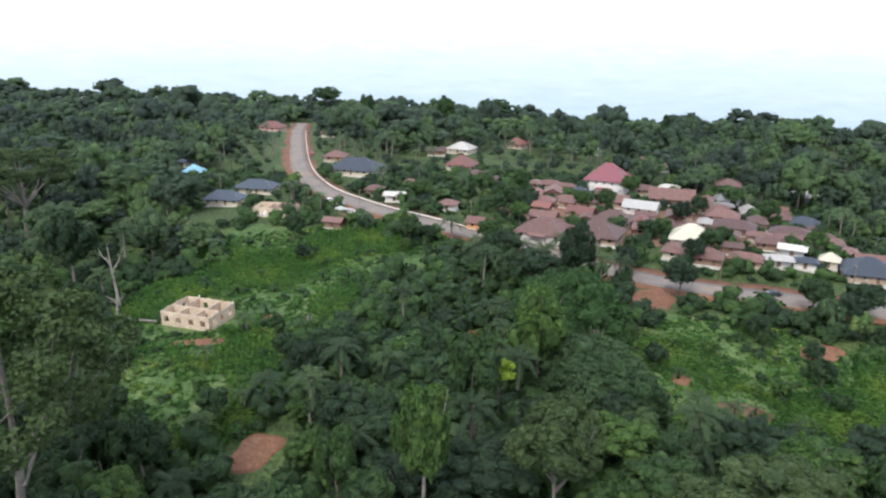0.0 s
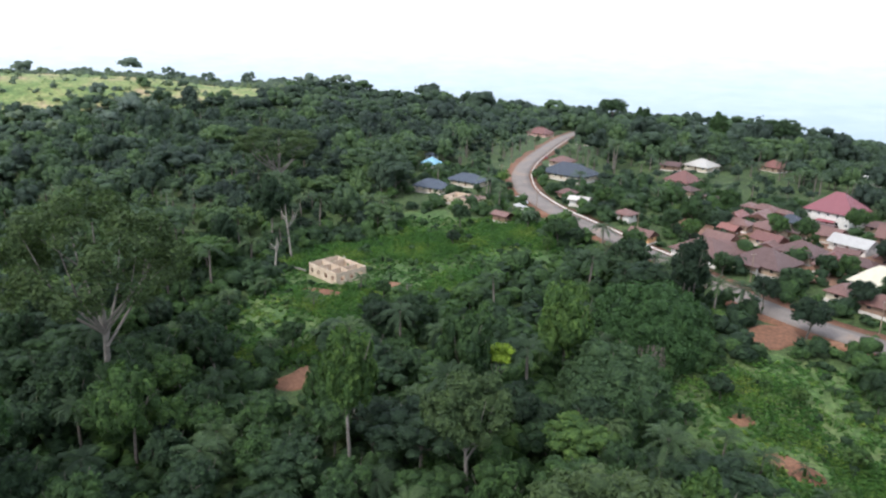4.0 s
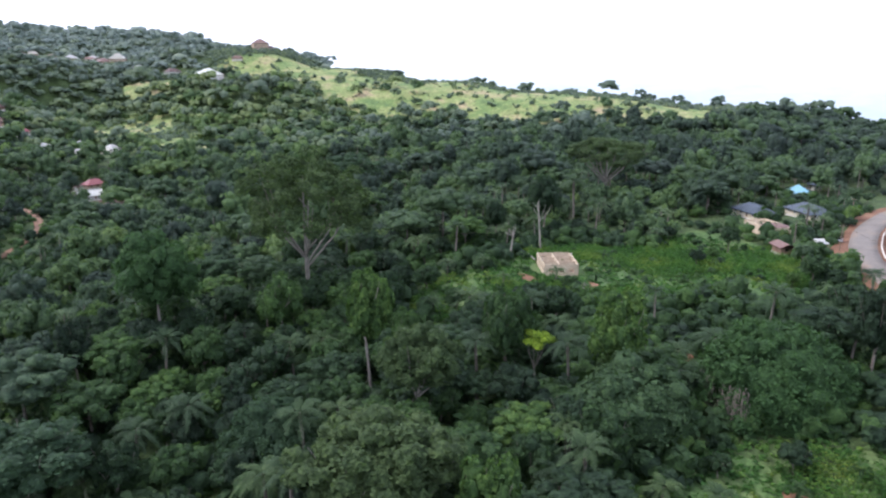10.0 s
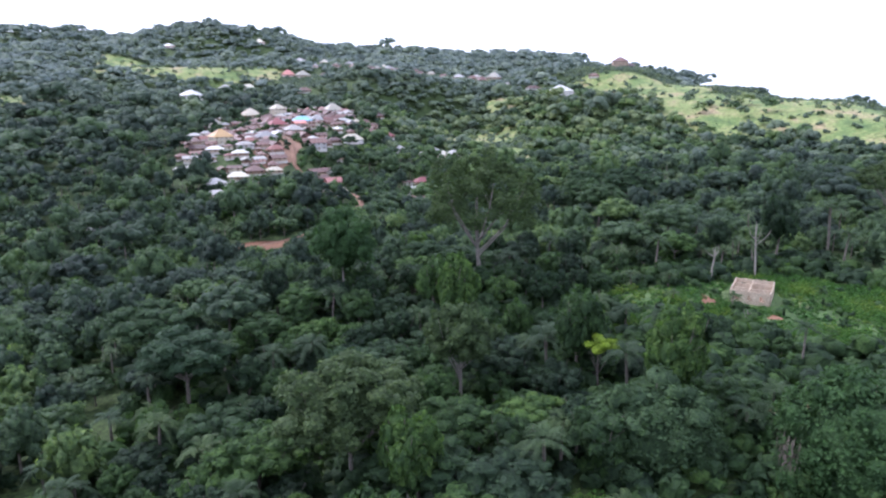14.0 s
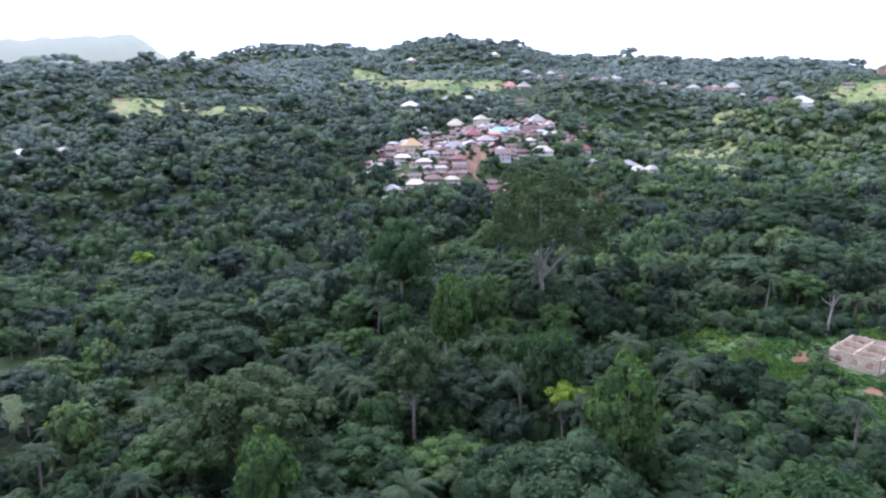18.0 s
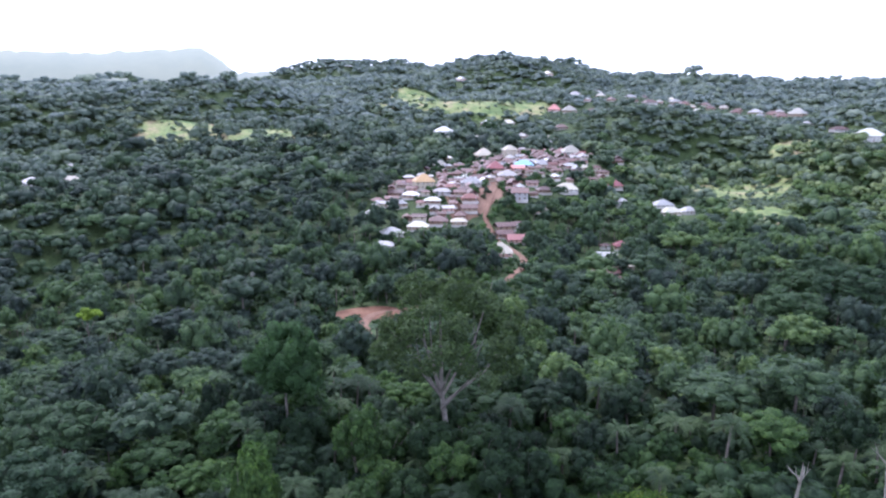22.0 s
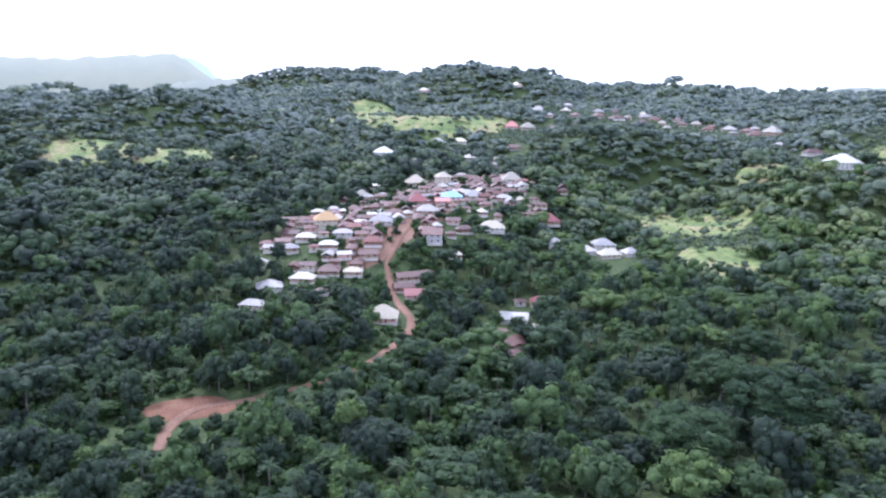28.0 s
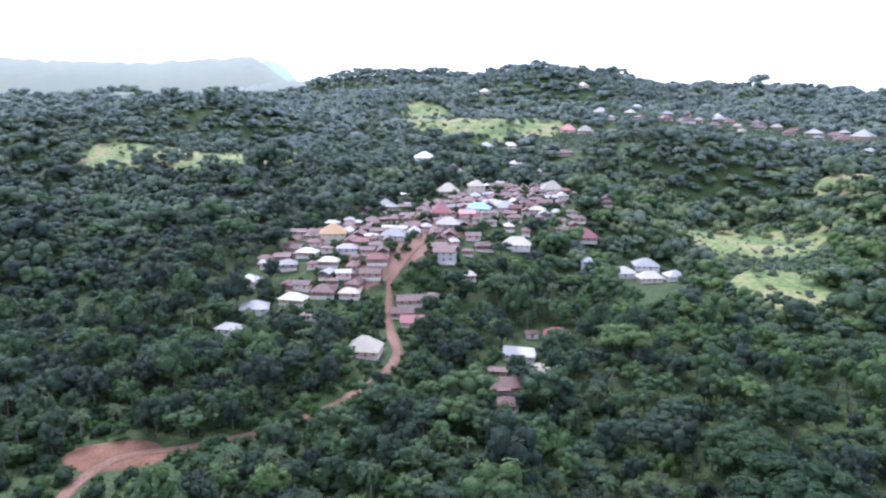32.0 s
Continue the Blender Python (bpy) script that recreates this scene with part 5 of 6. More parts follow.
def bare_tree(x, y, h, seed, label):
    r = np.random.default_rng(seed)
    thing = tagged(new("dead_tree"), label, "tree")
    v, t = trunk_with_limbs(r, h, h * 0.22, h * 0.6, 0.38, 4)
    o = new("trunk", raw_mesh("trunk", v, t, [M_BARK_BLEACHED], smooth=True))
    o.parent = thing
    thing.matrix_basis = pose(x, y, float(height(x, y)))
    SPECIAL.append((x, y, 3))


bare_tree(-86, 174, 22, 5, "dead pale standing tree trunk with broken limbs")
bare_tree(-80, 159, 14, 6, "bent pale dead trunk beside the block house")
bare_tree(-33, 160, 7, 9, "short grey dead palm stump")


def clear_of_special(x, y):
    ok = np.ones(x.shape, bool)
    for sx, sy, r in SPECIAL:
        ok &= (x - sx) ** 2 + (y - sy) ** 2 > r * r
    return ok


for x, y, g in ((-11, 221, 0.75), (15, 219, 0.8), (55, 200, 0.72), (66, 185, 0.85), (78, 208, 0.7), (69, 230, 0.6), (-9, 270, 0.7), (20, 254, 0.75), (28, 247, 0.7),
                (81, 161, 0.45), (77, 142, 0.42), (51, 152, 0.5), (57, 129, 0.4), (88, 136, 0.4), (66, 158, 0.35), (46, 140, 0.4), (-30, 140, 0.8), (-36, 147, 0.6), (-22, 145, 0.9), (-41, 160, 0.45), (-46, 126, 0.6), (-66, 124, 0.7), (-56, 86, 1.15), (-63, 96, 1.1), (-70, 82, 1.2), (-62, 79, 1.15), (-71, 92, 1.0), (-53, 94, 1.0), (-41, 44, 1.2), (-52, 52, 1.2), (-45, 55, 1.1), (-54, 43, 1.2), (100, 176, 0.85), (112, 174, 0.9), (107, 170, 0.8), (80, 164, 0.6), (88, 146, 0.62), (90, 155, 0.5), (-100, 265, 0.9), (-50, 226, 0.7)):
    special(P_ROUND[int(x) % 5], x, y, 4, x * 7, g)["group"] = "trees beside the road"
for x, y, g in ((3, 227, 1.0), (-22, 138, 1.1), (15, 165, 1.1), (24, 148, 1.15), (-12, 140, 1.0), (5, 111, 1.15), (-26, 349, 1.2), (-116, 205, 1.6), (-16, 110, 1.0), (30, 200, 1.1), (24, 205, 1.0), (38, 192, 1.0),
                (18, 196, 1.1), (44, 186, 0.9), (10, 205, 0.9), (35, 194, 1.1), (31, 187, 1.0), (11, 184, 1.1), (15, 155, 1.0), (-36, 130, 1.0), (-26, 121, 1.1), (-45, 100, 1.0), (-72, 112, 1.0)):
    special(P_PALM[int(abs(x)) % 3], x, y, 4, x * 9, g)["group"] = "oil palms of the near wood"
for x, y, g in ((-105, 640, 1.5), (1, 511, 1.3), (39, 538, 1.6), (148, 469, 1.0), (165, 478, 0.9), (-60, 560, 1.2)):
    special(P_UMBRELLA if g > 1.35 else P_TALL[int(x) % 3], x, y, 6, x * 5, g)["group"] = "tall trees on the skyline"
for x, y, g in ((50, 262, 0.7), (86, 250, 0.75), (67, 219, 0.65), (75, 238, 0.6), (118, 262, 0.8), (99, 230, 0.55), (44, 223, 0.6), (92, 218, 0.7), (58, 270, 0.8), (112, 275, 0.8), (84, 294, 0.8),
                (30, 262, 0.8), (22, 280, 0.9), (40, 300, 0.8), (128, 225, 0.7), (100, 268, 0.65)):
    px, py = max(((x + dx, y + dy) for dx in range(-6, 7, 2) for dy in range(-6, 7, 2)), key=lambda q: min(math.dist(q, h[:2]) - h[2] for h in HOUSES) - 0.05 * math.dist(q, (x, y)))
    special(P_ROUND[int(x) % 5], px, py, 3, x * 7, g)["group"] = "shade trees between the houses"
for k in range(46):
    fx, fy, rx, ry, turn = FIELDS[k % len(FIELDS)]
    a, f = rng.uniform(0, 6.28), math.sqrt(rng.random())
    px, py = fx + rx * f * math.cos(a), fy + ry * f * math.sin(a)
    if not near_line(np.array([px]), np.array([py]), ROAD, 12)[0] and math.dist((px, py), (-63, 168)) > 14:
        q = P_BANANA[k % 2] if k % 3 == 0 else P_ROUND[k % 5] if k % 3 == 1 else P_PALM[0]
        set_down(q, px, py, k * 40, rng.uniform(1.0, 1.6) if k % 3 == 0 else rng.uniform(0.25, 0.5) if k % 3 == 1 else rng.uniform(0.6, 0.85), 0.1)["group"] = "plants dotted over the fields"
x, y = scatter(rng, -112, 22, 100, 208, 8.4)
low = low_growth(x, y)
ok = in_near(x, y) & free_of(x, y, 2.0) & clear_of_special(x, y) & thinned(x, y, rng) & (~low | (rng.random(len(x)) < 0.4))
for k, (px, py, lo) in enumerate(zip(x[ok], y[ok], low[ok])):
    u = rng.random()
    turn, g = rng.uniform(0, 360), rng.uniform(0.72, 1.3) * (0.5 if lo else 1.0)
    if u < 0.24:
        set_down(P_PALM[k % 3], px, py, turn, rng.uniform(0.85, 1.15), 0.2)["group"] = "oil palms of the near wood"
    elif u < 0.29:
        set_down(P_BANANA[k % 2], px, py, turn, rng.uniform(0.9, 1.5), 0.1)["group"] = "banana plants"
    elif u < 0.345:
        set_down(P_TALL[k % 3], px, py, turn, g * 0.9, 0.3)["group"] = "trees of the near wood"
    elif u < 0.48:
        set_down(P_FLAT[k % 2], px, py, turn, g * 0.75, 0.3)["group"] = "trees of the near wood"
    else:
        set_down(P_ROUND[k % 5], px, py, turn, g * 0.8, 0.3, rng.uniform(0.85, 1.2))["group"] = "trees of the near wood"
for q in P_ROUND + P_TALL + P_FLAT + P_PALM + P_BANANA + [P_UMBRELLA]:
    drop_proto(q)

# ---------- the woods beyond
MID = [mass_tree(300 + k, 11 + 2 * (k % 4), 10.5 + k % 4, 10.5 + 1.5 * (k % 4), 8 + (k % 3), 135, 1.45) for k in range(7)]
MID += [mass_tree(320 + k, 13, 15, 7.5, 11, 160, 1.45, spread=0.75) for k in range(2)]
x, y = scatter(rng, -430, -210, 260, 470, 9.0)
ok = ~in_near(x, y) & in_sight(x, y) & free_of(x, y, 2.0) & clear_of_special(x, y) & thinned(x, y, rng)
x, y = x[ok], y[ok]
isp = rng.random(len(x)) < 0.22
close = ~isp & ((x - 10) ** 2 + (y - 100) ** 2 < 235 ** 2)
FINE = [mass_tree(340 + k, 11 + 2 * (k % 4), 10.5 + k % 4, 10.5 + 1.5 * (k % 4), 16 + 2 * (k % 3), 300, 1.1) for k in range(6)]
FINE += [mass_tree(350 + k, 14, 16, 8, 22, 340, 1.1, spread=0.75) for k in range(2)]
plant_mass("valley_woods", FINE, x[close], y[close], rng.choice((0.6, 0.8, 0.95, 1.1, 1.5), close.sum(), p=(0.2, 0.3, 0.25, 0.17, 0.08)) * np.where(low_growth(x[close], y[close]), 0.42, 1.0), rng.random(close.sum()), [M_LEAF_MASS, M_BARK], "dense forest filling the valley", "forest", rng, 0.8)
keep = ~close
x, y, isp = x[keep], y[keep], isp[keep]
tx, ty = x[~isp], y[~isp]
grown = rng.choice((0.6, 0.8, 0.95, 1.1, 1.5), len(tx), p=(0.2, 0.3, 0.25, 0.17, 0.08)) * rng.uniform(0.9, 1.1, len(tx)) * np.where(low_growth(tx, ty), 0.42, 1.0)
# a sunlit patch is put into the leaf tone round (-500, 40)
tone = np.clip(rng.uniform(0, 0.85, len(tx)) + 0.5 * np.exp(-((tx + 500) ** 2 + (ty - 40) ** 2) / 130 ** 2), 0, 1)
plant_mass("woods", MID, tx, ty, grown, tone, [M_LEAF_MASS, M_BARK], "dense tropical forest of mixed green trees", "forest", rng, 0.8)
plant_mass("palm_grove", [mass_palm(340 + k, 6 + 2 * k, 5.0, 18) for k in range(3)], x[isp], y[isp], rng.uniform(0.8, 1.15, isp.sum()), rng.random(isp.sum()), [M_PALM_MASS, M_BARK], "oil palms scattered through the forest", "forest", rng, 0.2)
FAR = [mass_tree(360 + k, 11 + 2 * (k % 3), 14.5 + k % 3, 11, 8 + k % 2, 34, 1.5, heart=0, trunk=False) for k in range(6)]
VERY_FAR = [mass_tree(370 + k, 10 + 2 * (k % 3), 17 + k % 3, 9, 6, 8, 1.8, heart=0, trunk=False) for k in range(5)]


def hill_trees(name, kinds, x, y, big, leaf):
    size = rng.choice((0.65, 0.85, 1.0, 1.15, 1.4, 1.8), len(x), p=(0.2, 0.3, 0.25, 0.17, 0.08 - big, big)) * rng.uniform(0.9, 1.1, len(x)) * np.where(low_growth(x, y), 0.36, 1.0) * np.where((x < -1330) | (y < -960), 1.5, 1.0)
    # sunlight on two slopes, painted as a lighter leaf tone
    light = 0.55 * np.exp(-((x + 600) ** 2 + (y - 40) ** 2) / 170 ** 2) + 0.3 * np.exp(-((x + 660) ** 2 + (y - 250) ** 2) / 150 ** 2)
    plant_mass(name, kinds, x, y, size, np.clip(rng.uniform(0, 0.75, len(x)) + light, 0, 1), [leaf, M_BARK], "forest over the far slopes", "forest", rng, 3.0)


x, y = scatter(rng, -1330, -960, 330, 800, 10.2)
x2, y2 = scatter(rng, -1950, -1560, -250, 420, 17.0)
out = (x2 < -1330) | (y2 < -960)
x, y = np.concatenate([x, x2[out]]), np.concatenate([y, y2[out]])
hidden = (((x + 935) * -0.719 + (y - 171) * 0.696 > 90) & (x + y > -1000)) | (y - 665 + np.maximum(0, x + 60) * 0.6 > 110) | (x + 1.6 * y < -3350)
ok = ~hidden & ~((x > -430) & (x < 260) & (y > -210) & (y < 470)) & in_sight(x, y) & (free_of(x, y, 3) | ((rng.random(len(x)) < 0.09) & ~near_line(x, y, ROAD, 12))) & thinned(x, y, rng)
x, y = x[ok], y[ok]
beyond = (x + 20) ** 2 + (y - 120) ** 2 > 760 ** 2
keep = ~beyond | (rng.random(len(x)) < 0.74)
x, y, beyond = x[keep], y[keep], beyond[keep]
# leaf colours with more haze in them take over with distance
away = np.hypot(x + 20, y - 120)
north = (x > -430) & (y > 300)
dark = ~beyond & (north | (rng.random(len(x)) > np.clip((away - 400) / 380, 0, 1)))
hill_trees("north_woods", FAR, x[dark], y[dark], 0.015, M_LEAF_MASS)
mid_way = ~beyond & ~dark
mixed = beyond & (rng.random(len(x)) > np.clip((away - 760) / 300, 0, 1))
hill_trees("far_woods", FAR, x[mid_way], y[mid_way], 0.015, M_LEAF_HILL_HAZE)
hill_trees("hill_woods", VERY_FAR, x[mixed], y[mixed], 0.01, M_LEAF_HILL_HAZE)
hill_trees("ridge_woods", VERY_FAR, x[beyond & ~mixed], y[beyond & ~mixed], 0.01, M_LEAF_FAR_HAZE)

# ---------- shrubs and crops
SHRUB = [mass_tree(380 + k, 2.6, 4.4, 3.4, 3, 32, 1.05, 0.8, trunk=False, heart=0) for k in range(4)]
x, y = scatter(rng, -330, -130, 190, 330, 5.7)
x2, y2 = scatter(rng, -590, -215, -250, -60, 6.0)
x2, y2 = x2[x2 < -330], y2[x2 < -330]
x3, y3 = scatter(rng, -112, 25, 100, 206, 4.6)
clear = free_of(x3, y3, 1.0)
x2, y2 = np.concatenate([x2, x3[clear]]), np.concatenate([y2, y3[clear]])
x, y = np.concatenate([x, x2]), np.concatenate([y, y2])
ok = in_sight(x, y) & (thinned(x, y, rng) | (rng.random(len(x)) < 0.6)) & (in_bare(x, y) | low_growth(x, y) | in_near(x, y) | ((x < 0) & (x > -330) & (y < 60)) | (rng.random(len(x)) < 0.4))
for hx, hy, r in HOUSES:
    ok &= (x - hx) ** 2 + (y - hy) ** 2 > (r + 1) ** 2
ok &= ~near_line(x, y, ROAD, 8.5) & ~near_line(x, y, TRACK, 4.0) & ((x + 181) ** 2 + (y + 46) ** 2 > 18 ** 2)
inside = in_bare(x, y)
ok &= ~inside | (rng.random(len(x)) < 0.7)
for sx, sy, rx, ry, turn in SOIL:
    ok &= (x - sx) ** 2 + (y - sy) ** 2 > (0.8 * max(rx, ry)) ** 2
x, y = x[ok], y[ok]
plant_mass("shrubs", SHRUB, x, y, np.where(~in_bare(x, y), rng.choice((0.7, 0.9, 1.2, 1.6, 2.1), len(x)), rng.uniform(0.3, 0.95, len(x))), rng.beta(2.4, 2, len(x)), [M_SHRUB, M_BARK], "thick green shrubs and undergrowth", "shrub", rng, 0.2)

x, y = scatter(rng, -1000, -660, -380, 660, 8.0)
ok = np.zeros(len(x), bool)
for bx, by, rx, ry, turn in MEADOWS:
    c, s = math.cos(radians(turn)), math.sin(radians(turn))
    u, v = ((x - bx) * c + (y - by) * s) / rx, (-(x - bx) * s + (y - by) * c) / ry
    ok |= u * u + v * v < 1.2
ok &= rng.random(len(x)) < 0.5
x, y = x[ok], y[ok]
plant_mass("meadow_bushes", SHRUB, x, y, rng.choice((0.3, 0.45, 0.6, 0.9, 1.7), len(x)), rng.uniform(0.2, 1.0, len(x)), [M_LEAF_HILL_HAZE, M_BARK], "bushes dotted over the open grass slopes", "shrub", rng, 0.2)

# thickets where the high forest gives way
BUSH = [mass_tree(390 + k, 2.8, 5.2, 3.8, 3, 14, 1.3, 0.8, trunk=False, heart=0) for k in range(4)]
x, y = scatter(rng, -1080, -620, -120, 700, 5.4)
ok = low_growth(x, y) & in_sight(x, y) & ~in_bare(x, y) & ~((x > -430) & (y < 330)) & ~((x < -330) & (x > -590) & (y > -215) & (y < -60))
for hx, hy, r in HOUSES:
    ok &= (x - hx) ** 2 + (y - hy) ** 2 > (r + 1) ** 2
x, y = x[ok], y[ok]
plant_mass("thickets", BUSH, x, y, rng.choice((0.6, 0.8, 1.0, 1.3), len(x)), rng.beta(3, 2, len(x)), [M_LEAF_HILL_HAZE, M_BARK], "low bushy thickets on the far slopes", "shrub", rng, 0.2)


def crop_plant(seed, h):
    r = np.random.default_rng(seed)
    V, T = [], []
    for k in range(7):
        a = k * 2.4 + r.uniform(-0.3, 0.3)
        o = np.array([math.cos(a), math.sin(a), 0])
        s = np.array([-o[1], o[0], 0])
        z = h * (0.2 + 0.1 * k)
        b = len(V)
        V += [np.array([0, 0, z]) + s * 0.07, np.array([0, 0, z]) - s * 0.07, o * 0.6 + np.array([0, 0, z + 0.35]) + s * 0.12, o * 0.95 + np.array([0, 0, z])]
        T += [(b, b + 1, b + 2), (b + 1, b + 3, b + 2)]
    return np.array(V), np.array(T), np.zeros(len(T), int)


CROP = [crop_plant(400 + k, 2.1) for k in range(3)]
cx, cy = [], []
for fx, fy, rx, ry, turn in FIELDS:
    gx_, gy_ = np.meshgrid(np.arange(-rx, rx, 1.25), np.arange(-ry, ry, 0.95))
    u = (gx_ / rx) ** 2 + (gy_ / ry) ** 2 < 0.95
    c, s = math.cos(radians(turn + 25)), math.sin(radians(turn + 25))
    lx, ly = gx_[u] + rng.uniform(-0.2, 0.2, u.sum()), gy_[u] + rng.uniform(-0.2, 0.2, u.sum())
    cx.append(fx + lx * c - ly * s), cy.append(fy + lx * s + ly * c)
x, y = np.concatenate(cx), np.concatenate(cy)
herb_x, herb_y = x, y
beds = np.sin(x * 0.11 + 1.3) * np.sin(y * 0.13 + 0.4) + 0.5 * np.sin(x * 0.05 - y * 0.07)
ok = (beds > -0.05) & ~near_line(x, y, ROAD, 8.5)
for hx, hy, r in HOUSES:
    ok &= (x - hx) ** 2 + (y - hy) ** 2 > (r + 1) ** 2
for sx, sy, rx, ry, turn in SOIL:
    ok &= (x - sx) ** 2 + (y - sy) ** 2 > max(rx, ry) ** 2
x, y = x[ok], y[ok]
plant_mass("crops", CROP, x, y, rng.uniform(0.6, 1.25, len(x)), np.clip(0.5 + 0.4 * np.sin(x * 0.2) * np.sin(y * 0.23) + rng.normal(0, 0.12, len(x)), 0, 1), [M_CROP], "rows of bright green maize and cassava plants", "crops", rng, 0.05)



# low herbs between the rows
HERB = []
for k in range(4):
    hv, ht, solid = lobe_crown(np.random.default_rng(420 + k), 3, 1.0, 14, 0.55, core=0, spread=0.7, single=True)
    HERB.append((hv * np.array([1.5, 1.5, 0.9]) + np.array([0, 0, 0.35]), ht, np.zeros(len(ht), int)))
pick = rng.random(len(herb_x)) < 0.55
for hx, hy, r in HOUSES:
    pick &= (herb_x - hx) ** 2 + (herb_y - hy) ** 2 > (r + 1) ** 2
for sx, sy, rx, ry, turn in SOIL:
    pick &= (herb_x - sx) ** 2 + (herb_y - sy) ** 2 > min(rx, ry) ** 2
x, y = herb_x[pick], herb_y[pick]
plant_mass("herbs", HERB, x, y, rng.uniform(0.5, 1.4, len(x)), np.clip(0.4 + 0.35 * np.sin(x * 0.15 + 2) * np.sin(y * 0.17) + rng.normal(0, 0.2, len(x)), 0, 1), [M_CROP], "low bright green weeds and cassava over the fields", "crops", rng, 0.05)
# ---------- cars, poles and other roadside things
def car(x, y, turn, paint, label):
    thing = tagged(new("car"), label, "car")
    thing.matrix_basis = pose(x, y, float(height(x, y)) + 0.38, 0, 0, turn)
    bm = bmesh.new()
    prof = [(-2.2, 0.35), (-2.2, 0.85), (-1.3, 0.95), (-0.7, 1.42), (0.8, 1.42), (1.5, 0.98), (2.2, 0.88), (2.2, 0.35)]
    rows = [[bm.verts.new((px, s * (0.86 if pz < 1.2 else 0.68), pz)) for px, pz in prof] for s in (-1, 1)]
    for k in range(len(prof)):
        j = (k + 1) % len(prof)
        bm.faces.new([rows[0][k], rows[0][j], rows[1][j], rows[1][k]])
    bm.faces.new(rows[0][::-1]), bm.faces.new(rows[1])
    body = part("body", bm, paint, thing)
    for name, a, b in (("windscreen", (0.84, 1.38), (1.46, 1.0)), ("rear_window", (-1.26, 0.98), (-0.74, 1.38))):
        bm = bmesh.new()
        nx, nz = (b[1] - a[1]), -(b[0] - a[0])
        ln = math.hypot(nx, nz)
        o = (-nx / ln * 0.02, -nz / ln * 0.02) if nz < 0 else (nx / ln * 0.02, nz / ln * 0.02)
        bm.faces.new([bm.verts.new((px + o[0], py, pz + o[1])) for px, py, pz in ((a[0], -0.62, a[1]), (b[0], -0.7, b[1]), (b[0], 0.7, b[1]), (a[0], 0.62, a[1]))])
        part(name, bm, M_GLASS, body)
    for s in (-1, 1):
        bm = bmesh.new()
        bm.faces.new([bm.verts.new((px, s * (0.9 if pz < 1.2 else 0.74), pz)) for px, pz in ((-1.1, 0.98), (1.3, 0.98), (0.75, 1.34), (-0.65, 1.34))])
        part("side_window", bm, M_GLASS, body)
        for px in (-1.35, 1.35):
            bm = bmesh.new()
            bmesh.ops.create_cone(bm, cap_ends=True, segments=14, radius1=0.33, radius2=0.33, depth=0.24, matrix=Matrix.Translation((px, s * 0.78, 0.33)) @ Matrix.Rotation(radians(90), 4, "X"))
            part("wheel", bm, M_TYRE, thing)
    return thing


car(94, 187, -8, car_paint("dark", (0.03, 0.035, 0.05)), "dark blue saloon car on the asphalt road")
car(-45, 270, -50, car_paint("white", (0.7, 0.7, 0.7)), "white saloon car parked on the road shoulder")
car(-40, 264, -46, car_paint("silver", (0.42, 0.43, 0.45)), "silver car parked on the road shoulder")
car(-70, 372, -72, car_paint("red", (0.3, 0.03, 0.03)), "red car driving on the asphalt road")


def utility_pole(x, y, h, turn):
    thing = tagged(new("utility_pole"), "weathered wooden power pole with a crossarm", "utility pole", "power poles along the road")
    thing.matrix_basis = pose(x, y, float(height(x, y)), 0, 0, turn)
    v, t = tube([(0, 0, -1), (0, 0, h * 0.5), (0, 0, h)], [0.17, 0.14, 0.1], 7)
    o = new("pole", raw_mesh("pole", v, t, [M_TIMBER], smooth=True))
    o.parent = thing
    part("crossarm", boxes((-0.9, 0.1, h - 0.75, 0.9, 0.2, h - 0.6)), M_TIMBER, thing)
    for px in (-0.8, 0.0, 0.8):
        v, t = tube([(px, 0.15, h - 0.6), (px, 0.15, h - 0.4)], [0.05, 0.035], 6)
        o = new("insulator", raw_mesh("insulator", v, t, [M_WHITE], smooth=True))
        o.parent = thing
    return np.array([x, y, float(height(x, y)) + h - 0.45])


POLES = [utility_pole(x, y, 9, turn) for x, y, turn in ((-98, 455, 10), (-87, 398, 12), (-80, 345, 20), (-66, 300, 35), (-31, 254, 48), (10, 245, 55), (50, 217, 55), (82, 196, 65), (118, 190, 85))]
for a, b in zip(POLES, POLES[1:]):
    s = np.linspace(0, 1, 9)[:, None]
    p = a * (1 - s) + b * s - np.array([0, 0, 1.1]) * 4 * s * (1 - s)
    v, t = tube(p, [0.022] * 9, 4)
    tagged(new("power_line", raw_mesh("power_line", v, t, [M_TYRE], smooth=True)), "slack black power line between two poles", "cable", "power lines along the road")


def sheet_stack(x, y, turn):
    """Bare zinc sheets over a roadside stall."""
    thing = tagged(new("market_stall"), "roadside stall under loose bright zinc sheets", "stall")
    thing.matrix_basis = pose(x, y, float(height(x, y)), 0, 0, turn)
    for k, (px, py, w, d, z, tip) in enumerate(((-2.6, 0, 4.0, 3.2, 2.3, 5), (1.3, 0.5, 3.6, 3.6, 2.5, -4), (4.0, -0.6, 2.2, 2.8, 2.2, 8))):
        part("roof_sheet", boxes((-w / 2, -d / 2, -0.03, w / 2, d / 2, 0.03)), ROOF["zinc"], thing).matrix_basis = pose(px, py, z, tip, tip * 0.6, 0)
        for sx in (-1, 1):
            for sy in (-1, 1):
                part("post", boxes((px + sx * w * 0.42 - 0.05, py + sy * d * 0.42 - 0.05, -0.8, px + sx * w * 0.42 + 0.05, py + sy * d * 0.42 + 0.05, z - 0.05)), M_TIMBER, thing)
    part("counter", boxes((-2.5, -1.0, -0.5, 2.0, -0.4, 0.95)), M_TIMBER, thing)


sheet_stack(-36, 251, -40)


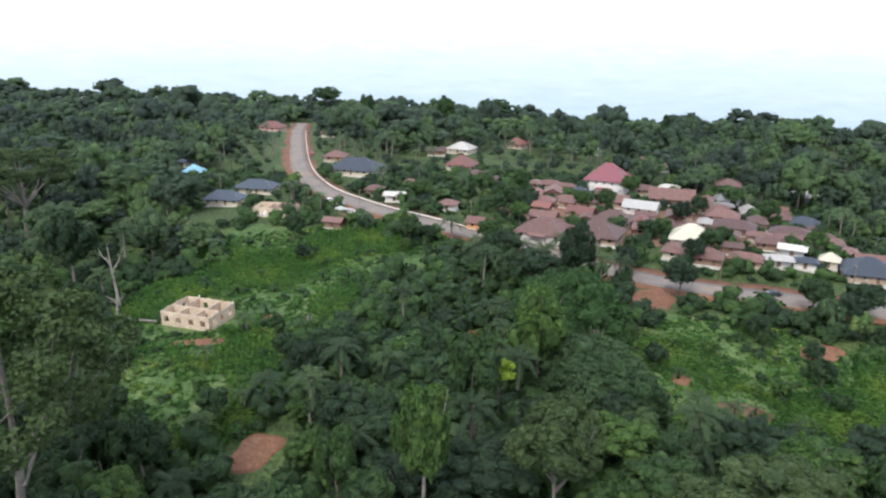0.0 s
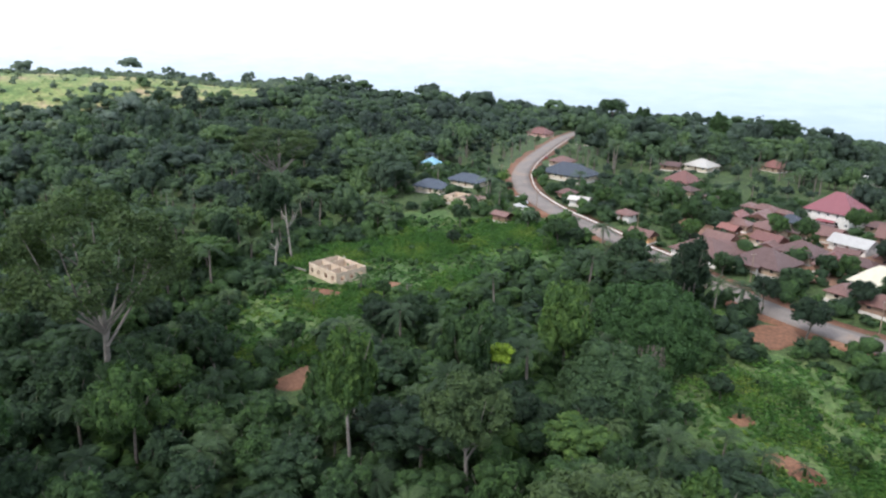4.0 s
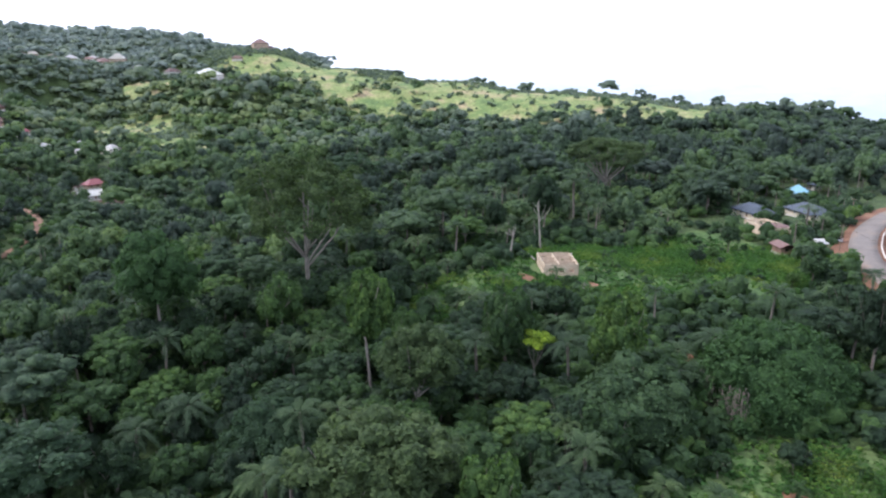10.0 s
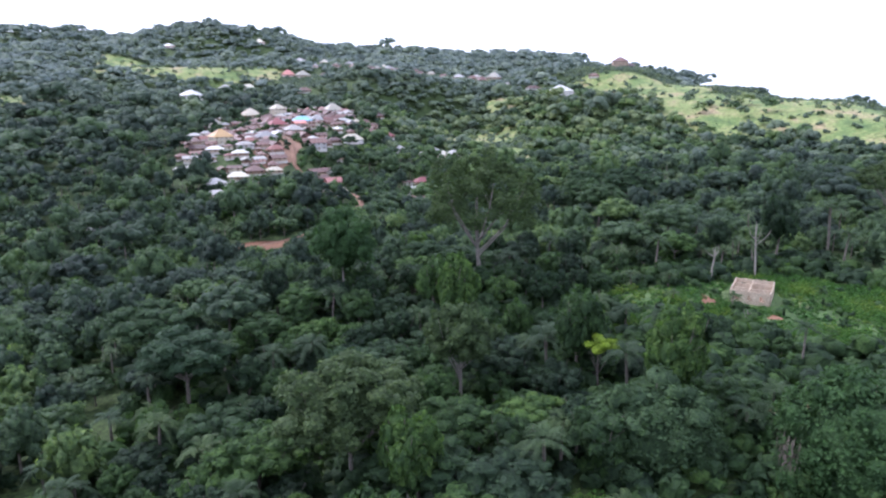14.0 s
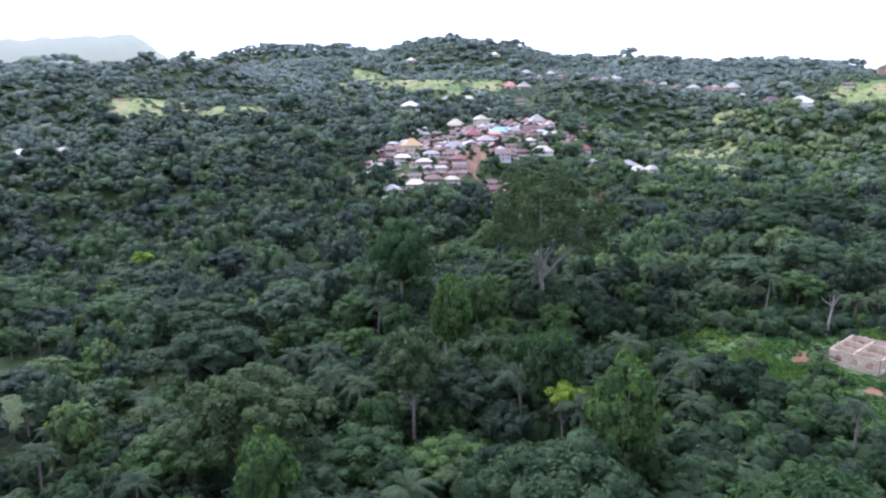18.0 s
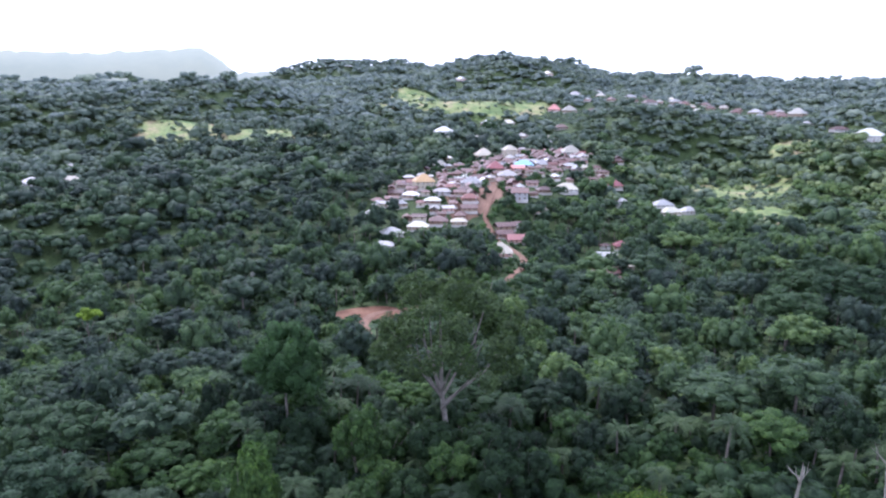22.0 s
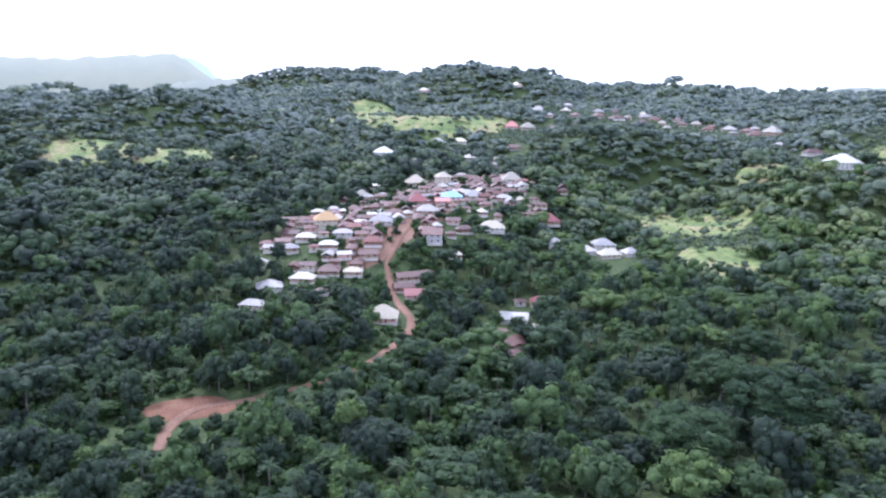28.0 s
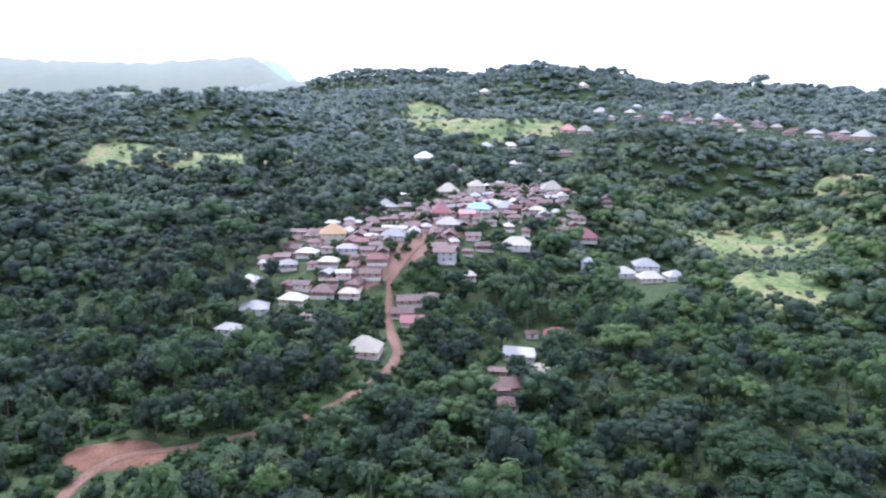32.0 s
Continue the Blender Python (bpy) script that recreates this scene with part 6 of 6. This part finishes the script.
def arched_shell(x, y, turn):
    """The unroofed house front with arches, beside the slate-roofed bungalows."""
    thing = tagged(new("arched_house"), "unfinished roofless house with an arched porch of bare blocks", "house")
    thing.matrix_basis = pose(x, y, float(height(x, y)) + 0.2, 0, 0, turn)
    w, d = 15.0, 9.0
    c = [(-w / 2, -d / 2), (w / 2, -d / 2), (w / 2, d / 2), (-w / 2, d / 2)]
    for k in range(4):
        L = math.dist(c[k], c[(k + 1) % 4])
        ops = [(L * f - 0.6, L * f + 0.6, 1.0, 2.3) for f in ((0.62, 0.82) if k == 0 else (0.25, 0.7))]
        if k == 0:
            for f in (0.14, 0.32):
                mid = L * f
                ops += [(mid - 1.1, mid - 0.75, 0.1, 1.9), (mid - 0.75, mid - 0.4, 0.1, 2.25), (mid - 0.4, mid + 0.4, 0.1, 2.4), (mid + 0.4, mid + 0.75, 0.1, 2.25), (mid + 0.75, mid + 1.1, 0.1, 1.9)]
        bm = bmesh.new()
        pierced_wall(bm, c[k], c[(k + 1) % 4], -1.6, 3.3, 0.23, ops)
        part("outer_wall", bm, M_BLOCK, thing)
    for px in (-2.0, 2.5):
        bm = bmesh.new()
        pierced_wall(bm, (px, -d / 2 + 0.23), (px, d / 2 - 0.23), -0.3, 3.2, 0.2, [(3.0, 3.9, 0.1, 2.2)])
        part("partition_wall", bm, M_BLOCK, thing)
    part("floor_slab", boxes((-w / 2 + 0.23, -d / 2 + 0.23, -0.4, w / 2 - 0.23, d / 2 - 0.23, 0.05)), M_CONCRETE, thing)
    part("roof", roof_mesh(6.5, 8.0, 3.35, 1.1, 0.3, 1), ROOF["rust"], thing).matrix_basis = pose(3.9, 0, 0)


arched_shell(-62, 254, -8)


def fallen_log(x, y, turn, length):
    thing = tagged(new("fallen_log"), "bleached fallen trunk lying in the weeds", "log")
    thing.matrix_basis = pose(x, y, float(height(x, y)) + 0.5, 0, 0, turn)
    v, t = tube([(-length / 2, 0, 0.1), (0, 0.2, 0.25), (length / 2, 0, 0.5)], [0.4, 0.36, 0.25], 8)
    o = new("trunk", raw_mesh("trunk", v, t, [M_BARK_PALE], smooth=True))
    o.parent = thing


fallen_log(-77, 166, -12, 9)
